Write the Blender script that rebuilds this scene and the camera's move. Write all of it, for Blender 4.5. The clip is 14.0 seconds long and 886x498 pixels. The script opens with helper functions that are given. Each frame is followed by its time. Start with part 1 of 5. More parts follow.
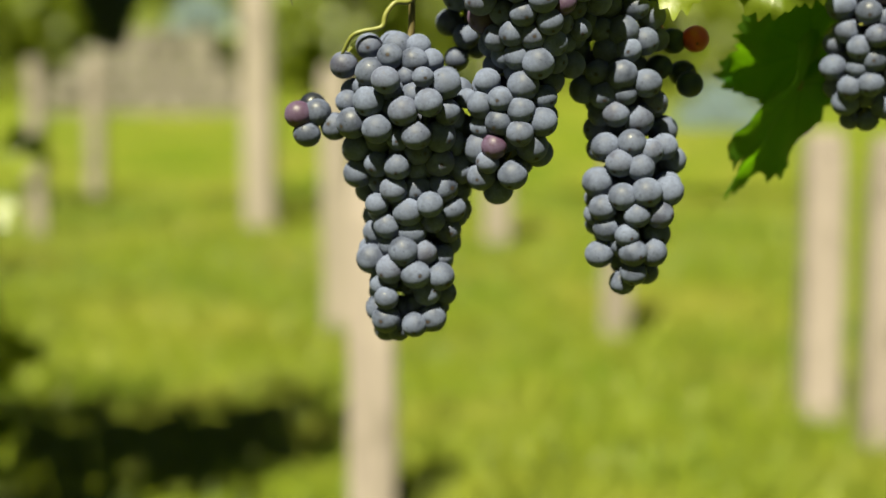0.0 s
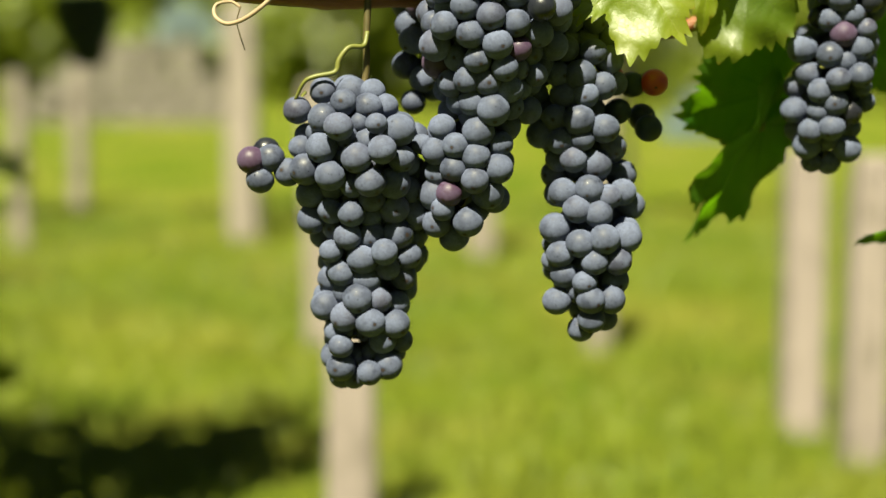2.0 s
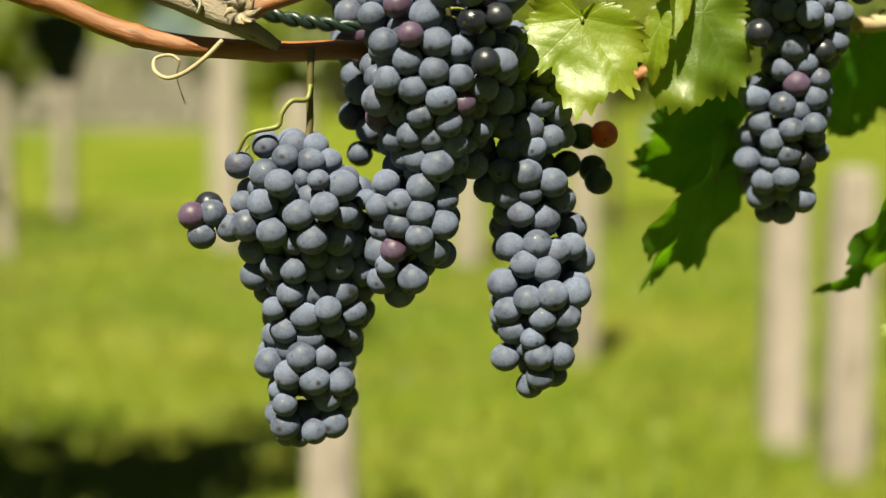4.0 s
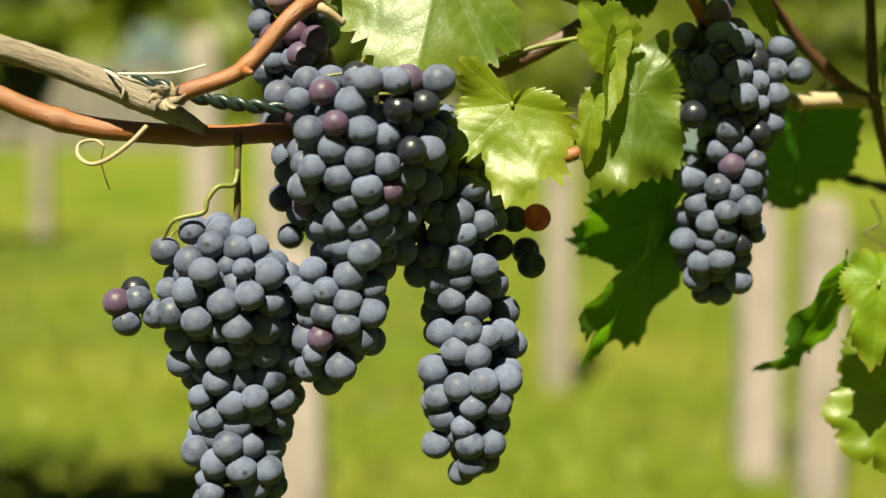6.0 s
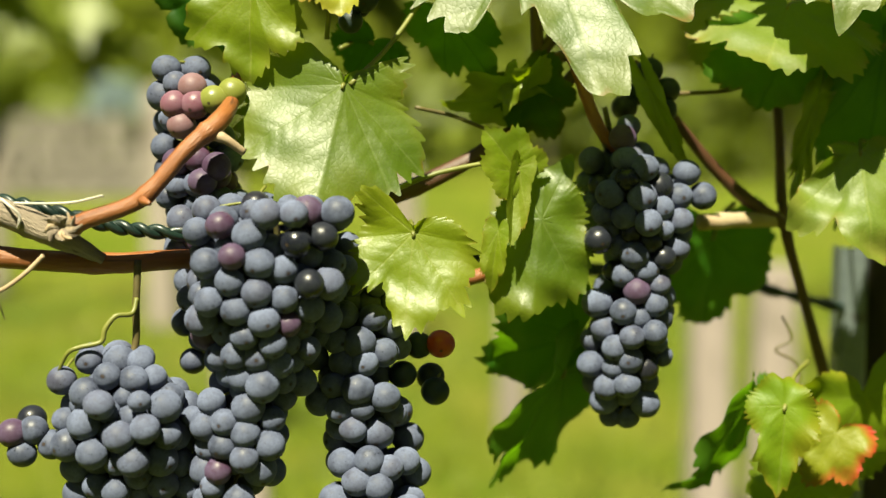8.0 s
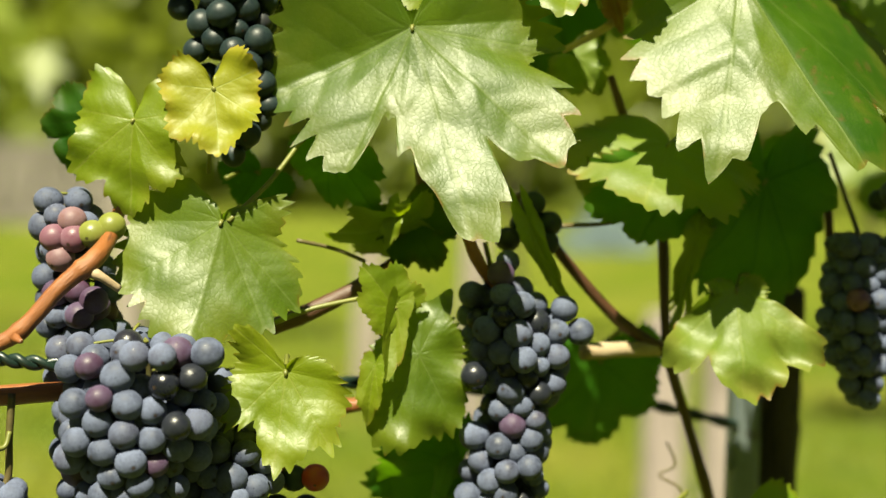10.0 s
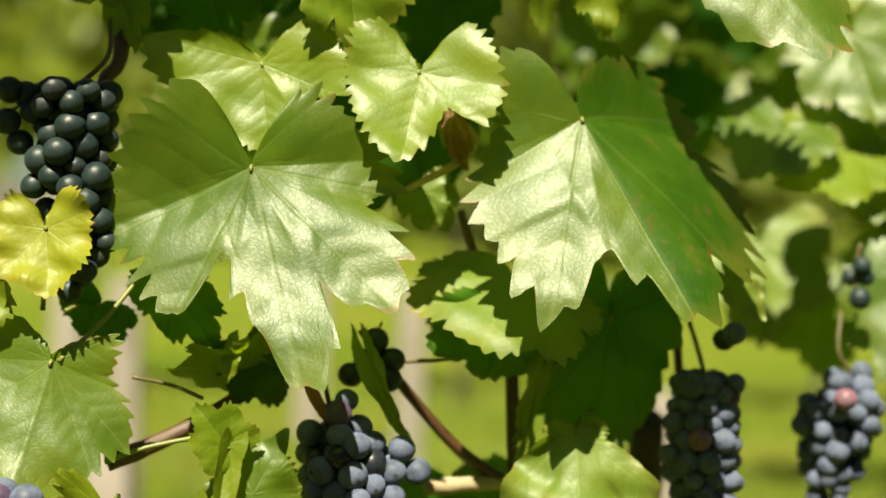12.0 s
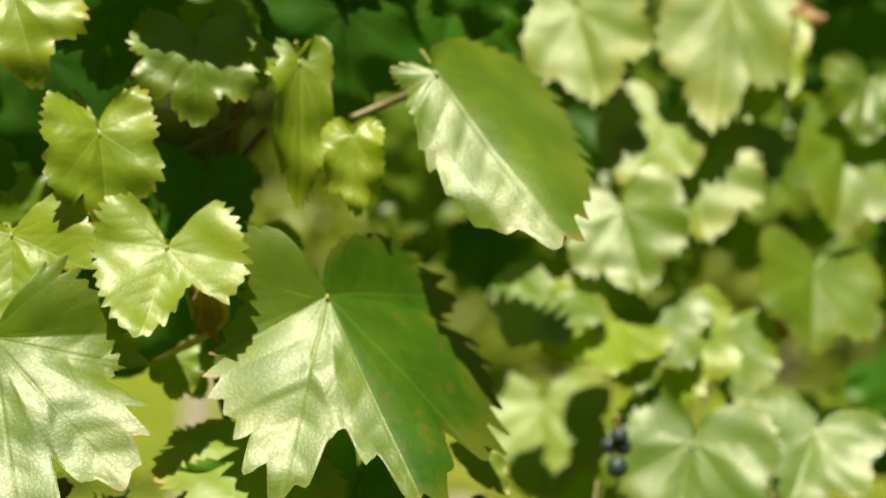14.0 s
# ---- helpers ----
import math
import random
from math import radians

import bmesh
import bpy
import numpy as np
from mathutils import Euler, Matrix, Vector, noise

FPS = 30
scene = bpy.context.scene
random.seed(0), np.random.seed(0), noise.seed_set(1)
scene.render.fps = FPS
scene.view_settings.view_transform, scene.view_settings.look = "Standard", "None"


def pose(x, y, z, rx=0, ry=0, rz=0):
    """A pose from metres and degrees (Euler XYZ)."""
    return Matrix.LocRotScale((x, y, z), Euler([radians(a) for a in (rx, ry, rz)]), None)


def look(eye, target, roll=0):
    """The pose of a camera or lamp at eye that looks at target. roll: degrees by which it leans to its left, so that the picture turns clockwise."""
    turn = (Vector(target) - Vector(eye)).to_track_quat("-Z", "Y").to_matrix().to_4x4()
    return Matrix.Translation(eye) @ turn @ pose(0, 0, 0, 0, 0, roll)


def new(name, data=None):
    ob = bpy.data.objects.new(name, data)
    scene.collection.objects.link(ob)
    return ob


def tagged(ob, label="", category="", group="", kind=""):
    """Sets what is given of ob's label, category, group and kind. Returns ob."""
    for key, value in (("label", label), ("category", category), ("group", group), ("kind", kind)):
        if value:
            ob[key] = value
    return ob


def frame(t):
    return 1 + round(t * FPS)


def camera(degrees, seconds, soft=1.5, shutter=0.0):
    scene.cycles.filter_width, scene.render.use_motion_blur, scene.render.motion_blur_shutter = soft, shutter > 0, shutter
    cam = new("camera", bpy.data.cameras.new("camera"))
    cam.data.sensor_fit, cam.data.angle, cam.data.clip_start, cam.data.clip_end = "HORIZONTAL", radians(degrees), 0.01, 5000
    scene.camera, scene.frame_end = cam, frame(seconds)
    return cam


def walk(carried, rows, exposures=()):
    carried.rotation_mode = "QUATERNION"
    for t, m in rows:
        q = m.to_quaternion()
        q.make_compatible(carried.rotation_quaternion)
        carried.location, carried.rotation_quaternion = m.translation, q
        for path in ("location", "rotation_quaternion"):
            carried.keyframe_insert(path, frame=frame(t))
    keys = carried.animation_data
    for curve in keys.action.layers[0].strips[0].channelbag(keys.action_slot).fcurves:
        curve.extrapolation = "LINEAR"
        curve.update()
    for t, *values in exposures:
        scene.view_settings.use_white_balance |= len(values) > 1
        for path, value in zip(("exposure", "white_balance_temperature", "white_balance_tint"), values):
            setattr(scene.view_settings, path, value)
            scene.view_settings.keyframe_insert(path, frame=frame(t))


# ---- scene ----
cam = camera(34.0, 14.0)
EXPOSURE = 1.75
PATH = [
    (0, 0, 0, 1.1, -0, -7.994, 0),
    (0.5, 0.0037, 0.0022, 1.103, -0.161, -7.95, -0.023),
    (1, 0.0079, 0.0066, 1.1082, -0.266, -7.822, -0.02),
    (1.5, 0.0129, 0.011, 1.1141, -0.409, -7.7, -0.027),
    (2, 0.0187, 0.0147, 1.1206, -0.511, -7.64, 0.017),
    (2.5, 0.0254, 0.0186, 1.1279, -0.531, -7.651, -0.037),
    (3, 0.0322, 0.0229, 1.1352, -0.614, -7.679, -0.05),
    (5.5, 0.066, 0.0466, 1.1746, -1.416, -6.989, -0.065),
    (6, 0.0756, 0.0485, 1.1868, -1.555, -6.861, 0.002),
    (6.5, 0.0858, 0.0507, 1.1992, -1.719, -6.646, 0.041),
    (7, 0.0962, 0.0538, 1.2112, -2, -6.231, 0.1),
    (7.5, 0.103, 0.0553, 1.2211, -2.541, -5.576, 0.192),
    (8, 0.1104, 0.0568, 1.2315, -3.013, -4.962, 0.265),
    (10.5, 0.1842, 0.0468, 1.3107, -4.196, -3.44, 1.616),
    (11, 0.2004, 0.0489, 1.3259, -4.603, -3.05, 1.868),
    (11.5, 0.2175, 0.0473, 1.3403, -5.056, -2.547, 2.097),
    (12, 0.2366, 0.0451, 1.3536, -5.555, -1.908, 2.372),
    (12.5, 0.2588, 0.0423, 1.3655, -6.053, -1.053, 2.728),
    (13, 0.2803, 0.0329, 1.3767, -6.729, -0.154, 3.027),
    (13.5, 0.3039, 0.0212, 1.39, -7.802, 1.015, 3.322),
    (14, 0.3284, 0.0116, 1.4036, -9.147, 2.365, 3.744),
]
walk(cam, [(t, pose(x, y, z, 90 + pitch, 0, yaw) @ pose(0, 0, 0, 0, 0, roll)) for t, x, y, z, yaw, pitch, roll in PATH],
     [(0.0, EXPOSURE), (14.0, EXPOSURE)])
cam.data.dof.use_dof = True
cam.data.dof.focus_distance = 0.815
cam.data.dof.aperture_fstop = 3.2

# ---- light ----
SUN = Vector((-0.19, -0.5, 0.84)).normalized()
world = bpy.data.worlds.new("daylight")
scene.world = world
world.use_nodes = True
wn = world.node_tree
sky = wn.nodes.new("ShaderNodeTexSky")
sky.sky_type, sky.sun_disc = "NISHITA", False
sky.sun_elevation = math.asin(SUN.z)
sky.sun_rotation = math.atan2(SUN.x, SUN.y)
wn.nodes["Background"].inputs["Strength"].default_value = 0.009
wn.links.new(sky.outputs["Color"], wn.nodes["Background"].inputs["Color"])
sun = new("sun", bpy.data.lights.new("sun", "SUN"))
sun.data.energy, sun.data.angle, sun.data.color = 5.0, radians(0.55), (1.0, 0.94, 0.66)
sun.matrix_world = look(SUN * 30, (0, 0, 0))

# ---- materials ----
def shader(name):
    m = bpy.data.materials.new(name)
    m.use_nodes = True
    return m, m.node_tree, m.node_tree.nodes["Principled BSDF"]


def add(nt, kind, **values):
    n = nt.nodes.new("ShaderNode" + kind)
    for k, v in values.items():
        setattr(n, k, v)
    return n


def feed(nt, socket, value):
    if isinstance(value, bpy.types.NodeSocket):
        nt.links.new(value, socket)
    elif isinstance(value, tuple) and len(value) == 3 and socket.type == "RGBA":
        socket.default_value = (*value, 1)
    else:
        socket.default_value = value


def mix(nt, factor, a, b, blend="MIX"):
    n = add(nt, "Mix", data_type="RGBA", blend_type=blend)
    feed(nt, n.inputs[0], factor), feed(nt, n.inputs[6], a), feed(nt, n.inputs[7], b)
    return n.outputs[2]


def calc(nt, op, a, b=0.5, c=0.5):
    n = add(nt, "Math", operation=op)
    feed(nt, n.inputs[0], a), feed(nt, n.inputs[1], b), feed(nt, n.inputs[2], c)
    return n.outputs[0]


def span(nt, value, lo, hi, out_lo=0.0, out_hi=1.0):
    n = add(nt, "MapRange")
    for i, v in enumerate((value, lo, hi, out_lo, out_hi)):
        feed(nt, n.inputs[i], v)
    return n.outputs[0]


def where(nt, shift=True):
    """Object coordinates, moved by a chance amount for each object."""
    co = add(nt, "TexCoord").outputs["Object"]
    if not shift:
        return co
    n = add(nt, "VectorMath", operation="ADD")
    rnd = calc(nt, "MULTIPLY", add(nt, "ObjectInfo").outputs["Random"], 37.0)
    feed(nt, n.inputs[0], co), feed(nt, n.inputs[1], rnd)
    return n.outputs[0]


def noisy(nt, vector, scale, detail=3.0, rough=0.55):
    n = add(nt, "TexNoise")
    feed(nt, n.inputs["Vector"], vector)
    n.inputs["Scale"].default_value, n.inputs["Detail"].default_value, n.inputs["Roughness"].default_value = scale, detail, rough
    return n.outputs["Fac"]


def relief(nt, bsdf, height, strength, distance):
    n = add(nt, "Bump")
    n.inputs["Strength"].default_value, n.inputs["Distance"].default_value = strength, distance
    feed(nt, n.inputs["Height"], height)
    for b in (bsdf if isinstance(bsdf, tuple) else (bsdf,)):
        nt.links.new(n.outputs[0], b.inputs["Normal"])


def berry_material(name, skin, skin2, bloom, waxy, gloss=0.22):
    """Grape skin: dark and glossy below, with a waxy bloom rubbed off in places, fine specks and a scar at the far pole."""
    m, nt, b = shader(name)
    co = where(nt)
    rnd = add(nt, "ObjectInfo").outputs["Random"]
    soft = noisy(nt, co, 95.0, 3.0)
    fine = noisy(nt, co, 620.0, 4.0, 0.7)
    rub = noisy(nt, co, 190.0, 5.0, 0.65)
    amount = calc(nt, "ADD", span(nt, soft, 0.36, 0.64, 0.55, 1.06), span(nt, rnd, 0.0, 1.0, -0.22, 0.08))
    bare = calc(nt, "ADD", span(nt, rub, 0.6, 0.7, 0.0, 0.5), span(nt, noisy(nt, co, 900.0, 2.0, 0.5), 0.66, 0.72, 0.0, 0.45))
    amount = calc(nt, "MULTIPLY", calc(nt, "SUBTRACT", amount, bare), waxy)
    amount = calc(nt, "MULTIPLY", amount, span(nt, fine, 0.3, 0.7, 0.74, 1.12))
    body = mix(nt, span(nt, calc(nt, "FRACT", calc(nt, "MULTIPLY", rnd, 7.31)), 0.72, 1.0, 0.0, 0.85), skin, skin2)
    colour = mix(nt, amount, body, bloom)
    pole = add(nt, "VectorMath", operation="DISTANCE")
    feed(nt, pole.inputs[0], where(nt, False)), feed(nt, pole.inputs[1], (0.0, -0.0066, -0.0042))
    off = calc(nt, "ADD", pole.outputs["Value"], span(nt, rub, 0.3, 0.7, -0.0003, 0.0003))
    halo = calc(nt, "MULTIPLY", span(nt, off, 0.0011, 0.0022, 1.0, 0.0), 0.4)
    colour = mix(nt, halo, colour, body)
    colour = mix(nt, calc(nt, "MULTIPLY", calc(nt, "LESS_THAN", off, 0.00095), 0.85), colour, (0.03, 0.02, 0.014))
    feed(nt, b.inputs["Base Color"], colour)
    feed(nt, b.inputs["Roughness"], span(nt, amount, 0.0, 0.8, gloss, 0.8))
    feed(nt, b.inputs["Specular IOR Level"], span(nt, amount, 0.0, 0.8, 0.4, 0.2))
    b.inputs["Diffuse Roughness"].default_value = 0.45
    relief(nt, b, fine, 0.2, 0.0006)
    return m


def leaf_material(name, dark, light, through_colour, edge, edge_amount=0.35, gloss=0.42, thin=0.38, spots=0.0, pale=(0.3, 0.36, 0.12), shine=0.5):
    """A vine leaf: blade mottled between two greens, paler veins, a net of fine veins in relief, light shining through."""
    m, nt, b = shader(name)
    co = where(nt)
    vein = add(nt, "Attribute", attribute_name="vein").outputs["Fac"]
    rim = add(nt, "Attribute", attribute_name="rim").outputs["Fac"]
    rnd = add(nt, "ObjectInfo").outputs["Random"]
    big = noisy(nt, co, 26.0, 3.0)
    small = noisy(nt, co, 240.0, 4.0, 0.7)
    net = add(nt, "TexVoronoi", feature="DISTANCE_TO_EDGE")
    net.inputs["Scale"].default_value = 300.0
    bent = add(nt, "TexNoise")
    bent.inputs["Scale"].default_value, bent.inputs["Detail"].default_value = 160.0, 2.0
    feed(nt, bent.inputs["Vector"], co)
    shifted = add(nt, "VectorMath", operation="MULTIPLY_ADD")
    feed(nt, shifted.inputs[0], bent.outputs["Color"]), feed(nt, shifted.inputs[1], (0.004, 0.004, 0.004)), feed(nt, shifted.inputs[2], co)
    feed(nt, net.inputs["Vector"], shifted.outputs[0])
    mesh_line = span(nt, net.outputs["Distance"], 0.0, 0.07, 1.0, 0.0)
    tone = calc(nt, "ADD", span(nt, big, 0.3, 0.7, 0.0, 0.75), span(nt, rnd, 0.0, 1.0, -0.15, 0.3))
    tone = calc(nt, "ADD", tone, span(nt, small, 0.3, 0.7, -0.06, 0.06))
    n = add(nt, "Clamp")
    feed(nt, n.inputs[0], tone)
    colour = mix(nt, n.outputs[0], dark, light)
    colour = mix(nt, calc(nt, "MULTIPLY", mesh_line, 0.2), colour, dark)
    colour = mix(nt, calc(nt, "MULTIPLY", vein, 0.45), colour, pale)
    rim_mask = calc(nt, "MULTIPLY", span(nt, calc(nt, "ADD", rim, span(nt, big, 0.3, 0.7, -0.35, 0.2)), 0.62, 1.0), edge_amount)
    colour = mix(nt, rim_mask, colour, edge)
    tips = calc(nt, "MULTIPLY", span(nt, rim, 0.955, 1.0), span(nt, noisy(nt, co, 48.0, 2.0), 0.54, 0.62, 0.0, 0.55))
    colour = mix(nt, tips, colour, (0.2, 0.06, 0.015))
    if spots:
        blot = span(nt, noisy(nt, co, 62.0, 4.0, 0.6), 0.6, 0.68, 0.0, spots)
        colour = mix(nt, blot, colour, (0.11, 0.05, 0.02))
    feed(nt, b.inputs["Base Color"], colour)
    feed(nt, b.inputs["Roughness"], span(nt, small, 0.3, 0.7, gloss - 0.02, gloss + 0.05))
    lines = calc(nt, "MAXIMUM", calc(nt, "MULTIPLY", mesh_line, 0.6), calc(nt, "MULTIPLY", vein, 0.6))
    feed(nt, b.inputs["Specular IOR Level"], span(nt, lines, 0.0, 1.0, shine, shine * 0.5))
    t = add(nt, "BsdfTranslucent")
    feed(nt, t.inputs["Color"], mix(nt, calc(nt, "MULTIPLY", vein, 0.5), mix(nt, rim_mask, through_colour, edge), dark))
    both = add(nt, "MixShader")
    both.inputs[0].default_value = thin
    nt.links.new(b.outputs[0], both.inputs[1]), nt.links.new(t.outputs[0], both.inputs[2])
    nt.links.new(both.outputs[0], nt.nodes["Material Output"].inputs["Surface"])
    dome = calc(nt, "SQRT", span(nt, net.outputs["Distance"], 0.0, 0.4, 0.02, 1.0))
    height = calc(nt, "ADD", calc(nt, "MULTIPLY", small, 0.06), calc(nt, "MULTIPLY", dome, 0.6))
    relief(nt, b, height, 0.22, 0.0005)
    return m


def plain_material(name, a, c, rough, scale=60.0, bump=0.3, depth=0.002, stretch=(1, 1, 1), metal=0.0, marks=None, grain=False):
    """Two tones mixed by coarse and fine noise, with relief to match; grain: drawn out along the stem."""
    m, nt, b = shader(name)
    mp = add(nt, "Mapping")
    feed(nt, mp.inputs["Vector"], add(nt, "Attribute", attribute_name="grain").outputs["Vector"] if grain else where(nt))
    mp.inputs["Scale"].default_value = stretch
    co = mp.outputs[0]
    coarse, fine = noisy(nt, co, scale * 0.3, 3.0), noisy(nt, co, scale * 2.5, 5.0, 0.7)
    f = calc(nt, "ADD", span(nt, coarse, 0.3, 0.7, 0.0, 0.7), span(nt, fine, 0.3, 0.7, -0.1, 0.4))
    n = add(nt, "Clamp")
    feed(nt, n.inputs[0], f)
    colour = mix(nt, n.outputs[0], a, c)
    if marks:
        colour = mix(nt, span(nt, noisy(nt, co, scale * 0.9, 4.0, 0.6), 0.58, 0.66, 0.0, 0.7), colour, marks)
    feed(nt, b.inputs["Base Color"], colour)
    feed(nt, b.inputs["Roughness"], span(nt, fine, 0.3, 0.7, rough - 0.08, rough + 0.08))
    b.inputs["Metallic"].default_value = metal
    relief(nt, b, fine, bump, depth)
    return m


BLUE = berry_material("ripe_grape_skin", (0.0039, 0.00455, 0.0104), (0.0195, 0.0078, 0.0143), (0.11, 0.13, 0.206), 0.95)
SHINY = berry_material("rubbed_grape_skin", (0.00325, 0.0039, 0.0078), (0.0078, 0.0052, 0.0091), (0.0488, 0.0553, 0.0715), 0.28, 0.16)
# Grapes hanging in shade: its darkness and teal tone are in the skin colour.
SHADE = berry_material("shaded_grape_skin", (0.0039, 0.009, 0.0095), (0.0195, 0.0078, 0.0117), (0.03, 0.05, 0.052), 0.55)
PURPLE = berry_material("purple_grape_skin", (0.03, 0.006, 0.018), (0.055, 0.0095, 0.026), (0.105, 0.085, 0.155), 0.62)
ROSE = berry_material("rose_grape_skin", (0.125, 0.038, 0.06), (0.14, 0.075, 0.05), (0.2, 0.14, 0.18), 0.55)
UNRIPE = berry_material("unripe_grape_skin", (0.14, 0.16, 0.022), (0.17, 0.14, 0.025), (0.2, 0.2, 0.07), 0.3)
RED = berry_material("red_grape_skin", (0.3, 0.036, 0.012), (0.34, 0.046, 0.015), (0.22, 0.1, 0.08), 0.2)

GREEN = leaf_material("vine_leaf_green", (0.043, 0.08, 0.0016), (0.09, 0.13, 0.003), (0.23, 0.39, 0.003), (0.195, 0.13, 0.0195), 0.1, 0.44, 0.42, 0.0, (0.14, 0.19, 0.045), 0.6)
FRESH = leaf_material("vine_leaf_young", (0.09, 0.14, 0.0015), (0.15, 0.195, 0.003), (0.3, 0.41, 0.003), (0.182, 0.163, 0.0195), 0.2, 0.44, 0.42, 0.0, (0.221, 0.247, 0.05), 0.62)
# Leaves deep in the canopy: their shade is put into a darker green.
DEEP_SHADE = leaf_material("vine_leaf_deep_shade", (0.011, 0.05, 0.0015), (0.028, 0.08, 0.0025), (0.09, 0.27, 0.002), (0.078, 0.078, 0.00975), 0.2, 0.55, 0.42, 0.0, (0.045, 0.085, 0.015), 0.22)
# Leaves under others and undersides: part of the shade is in this green.
HALF_SHADE = leaf_material("vine_leaf_half_shade", (0.018, 0.085, 0.002), (0.042, 0.12, 0.003), (0.15, 0.36, 0.003), (0.09, 0.1, 0.01), 0.2, 0.5, 0.46, 0.0, (0.06, 0.12, 0.02), 0.4)
YELLOW = leaf_material("vine_leaf_yellowed", (0.195, 0.208, 0.0065), (0.26, 0.267, 0.00975), (0.299, 0.312, 0.013), (0.293, 0.208, 0.0195), 0.4, 0.5, 0.4)
# Brown-spotted blade; the green is also darkened for a side turned away.
OLD = leaf_material("vine_leaf_spotted_shaded", (0.016, 0.052, 0.0012), (0.038, 0.08, 0.0022), (0.12, 0.2, 0.003), (0.12, 0.09, 0.015), 0.35, 0.55, 0.34, 0.35, (0.07, 0.11, 0.02), 0.12)
RUSTY = leaf_material("vine_leaf_red_edged", (0.1, 0.17, 0.004), (0.16, 0.22, 0.006), (0.28, 0.4, 0.004), (0.26, 0.06, 0.013), 0.2, 0.5, 0.42, 0.0, (0.18, 0.22, 0.04), 0.35)
PALE = leaf_material("vine_leaf_pale", (0.075, 0.115, 0.008), (0.12, 0.165, 0.014), (0.2, 0.34, 0.006), (0.195, 0.169, 0.0325), 0.4, 0.5, 0.36, 0.0, (0.2, 0.24, 0.05), 0.55)
SCORCHED = leaf_material("vine_leaf_scorched_red", (0.13, 0.16, 0.006), (0.2, 0.2, 0.01), (0.3, 0.2, 0.01), (0.36, 0.03, 0.014), 0.95, 0.5, 0.36, 0.0, (0.2, 0.22, 0.04), 0.4)
DRIED = leaf_material("vine_leaf_dried", (0.143, 0.065, 0.0228), (0.208, 0.111, 0.0455), (0.195, 0.104, 0.026), (0.13, 0.052, 0.0195), 0.4, 0.6, 0.2)

CANE = plain_material("ripe_cane_bark", (0.11, 0.033, 0.0075), (0.25, 0.09, 0.021), 0.45, 260.0, 0.7, 0.0012, (1, 1, 1), 0, (0.0358, 0.0117, 0.0052), True)
DARKCANE = plain_material("brown_cane_bark", (0.0325, 0.013, 0.00585), (0.078, 0.0325, 0.0143), 0.5, 260.0, 0.6, 0.001, (1, 1, 1), 0, (0.0195, 0.0078, 0.0039), True)
OLDWOOD = plain_material("old_grey_wood", (0.11, 0.08, 0.055), (0.33, 0.275, 0.205), 0.8, 240.0, 1.0, 0.004, (1, 1, 1), 0, (0.0292, 0.0195, 0.013), True)
STALK = plain_material("green_stalk", (0.078, 0.091, 0.013), (0.15, 0.15, 0.026), 0.5, 120.0, 0.2, 0.0006)
BROWNSTALK = plain_material("woody_stalk", (0.039, 0.039, 0.00975), (0.091, 0.065, 0.0195), 0.55, 120.0, 0.3, 0.0006)
STRAW = plain_material("pale_cut_wood", (0.227, 0.156, 0.0845), (0.325, 0.26, 0.169), 0.7, 150.0, 0.4, 0.001)
STRING = plain_material("white_string", (0.358, 0.325, 0.273), (0.468, 0.442, 0.39), 0.8, 300.0, 0.4, 0.0006)
ROPE = plain_material("dark_green_sheath", (0.0026, 0.0091, 0.00715), (0.00845, 0.0221, 0.0169), 0.38, 200.0, 0.2, 0.0006)
WIRE = plain_material("rusty_wire", (0.0195, 0.0143, 0.0104), (0.0585, 0.0455, 0.039), 0.5, 300.0, 0.3, 0.0005, (1, 1, 1), 0.6)
STEEL = plain_material("galvanised_steel", (0.104, 0.13, 0.137), (0.176, 0.208, 0.215), 0.45, 40.0, 0.15, 0.001, (1, 1, 1), 0.5, (0.065, 0.065, 0.0585))
BARK = plain_material("vine_trunk_bark", (0.0195, 0.013, 0.0091), (0.0715, 0.052, 0.0358), 0.85, 90.0, 1.0, 0.008, (1, 1, 1), 0, (0.00975, 0.0065, 0.0052), True)
CONCRETE = plain_material("weathered_concrete", (0.18, 0.15, 0.136), (0.285, 0.24, 0.22), 0.9, 12.0, 0.5, 0.003, (1, 1, 0.5), 0, (0.13, 0.11, 0.09))
BLUEPLASTIC = plain_material("pale_blue_plastic", (0.091, 0.13, 0.15), (0.13, 0.169, 0.189), 0.45, 8.0, 0.1, 0.002)
GREYPOST = plain_material("grey_split_wood", (0.15, 0.128, 0.11), (0.25, 0.215, 0.185), 0.85, 14.0, 0.6, 0.004, (1, 1, 0.3))
STONE = plain_material("dry_stone", (0.105, 0.094, 0.08), (0.2, 0.178, 0.152), 0.85, 4.0, 0.6, 0.02)
GRASS = plain_material("grass_blades", (0.042, 0.085, 0.003), (0.155, 0.165, 0.009), 0.6, 2.2, 0.2, 0.003)
FOLIAGE = leaf_material("far_foliage", (0.085, 0.12, 0.008), (0.18, 0.205, 0.016), (0.22, 0.28, 0.012), (0.0975, 0.104, 0.0195))


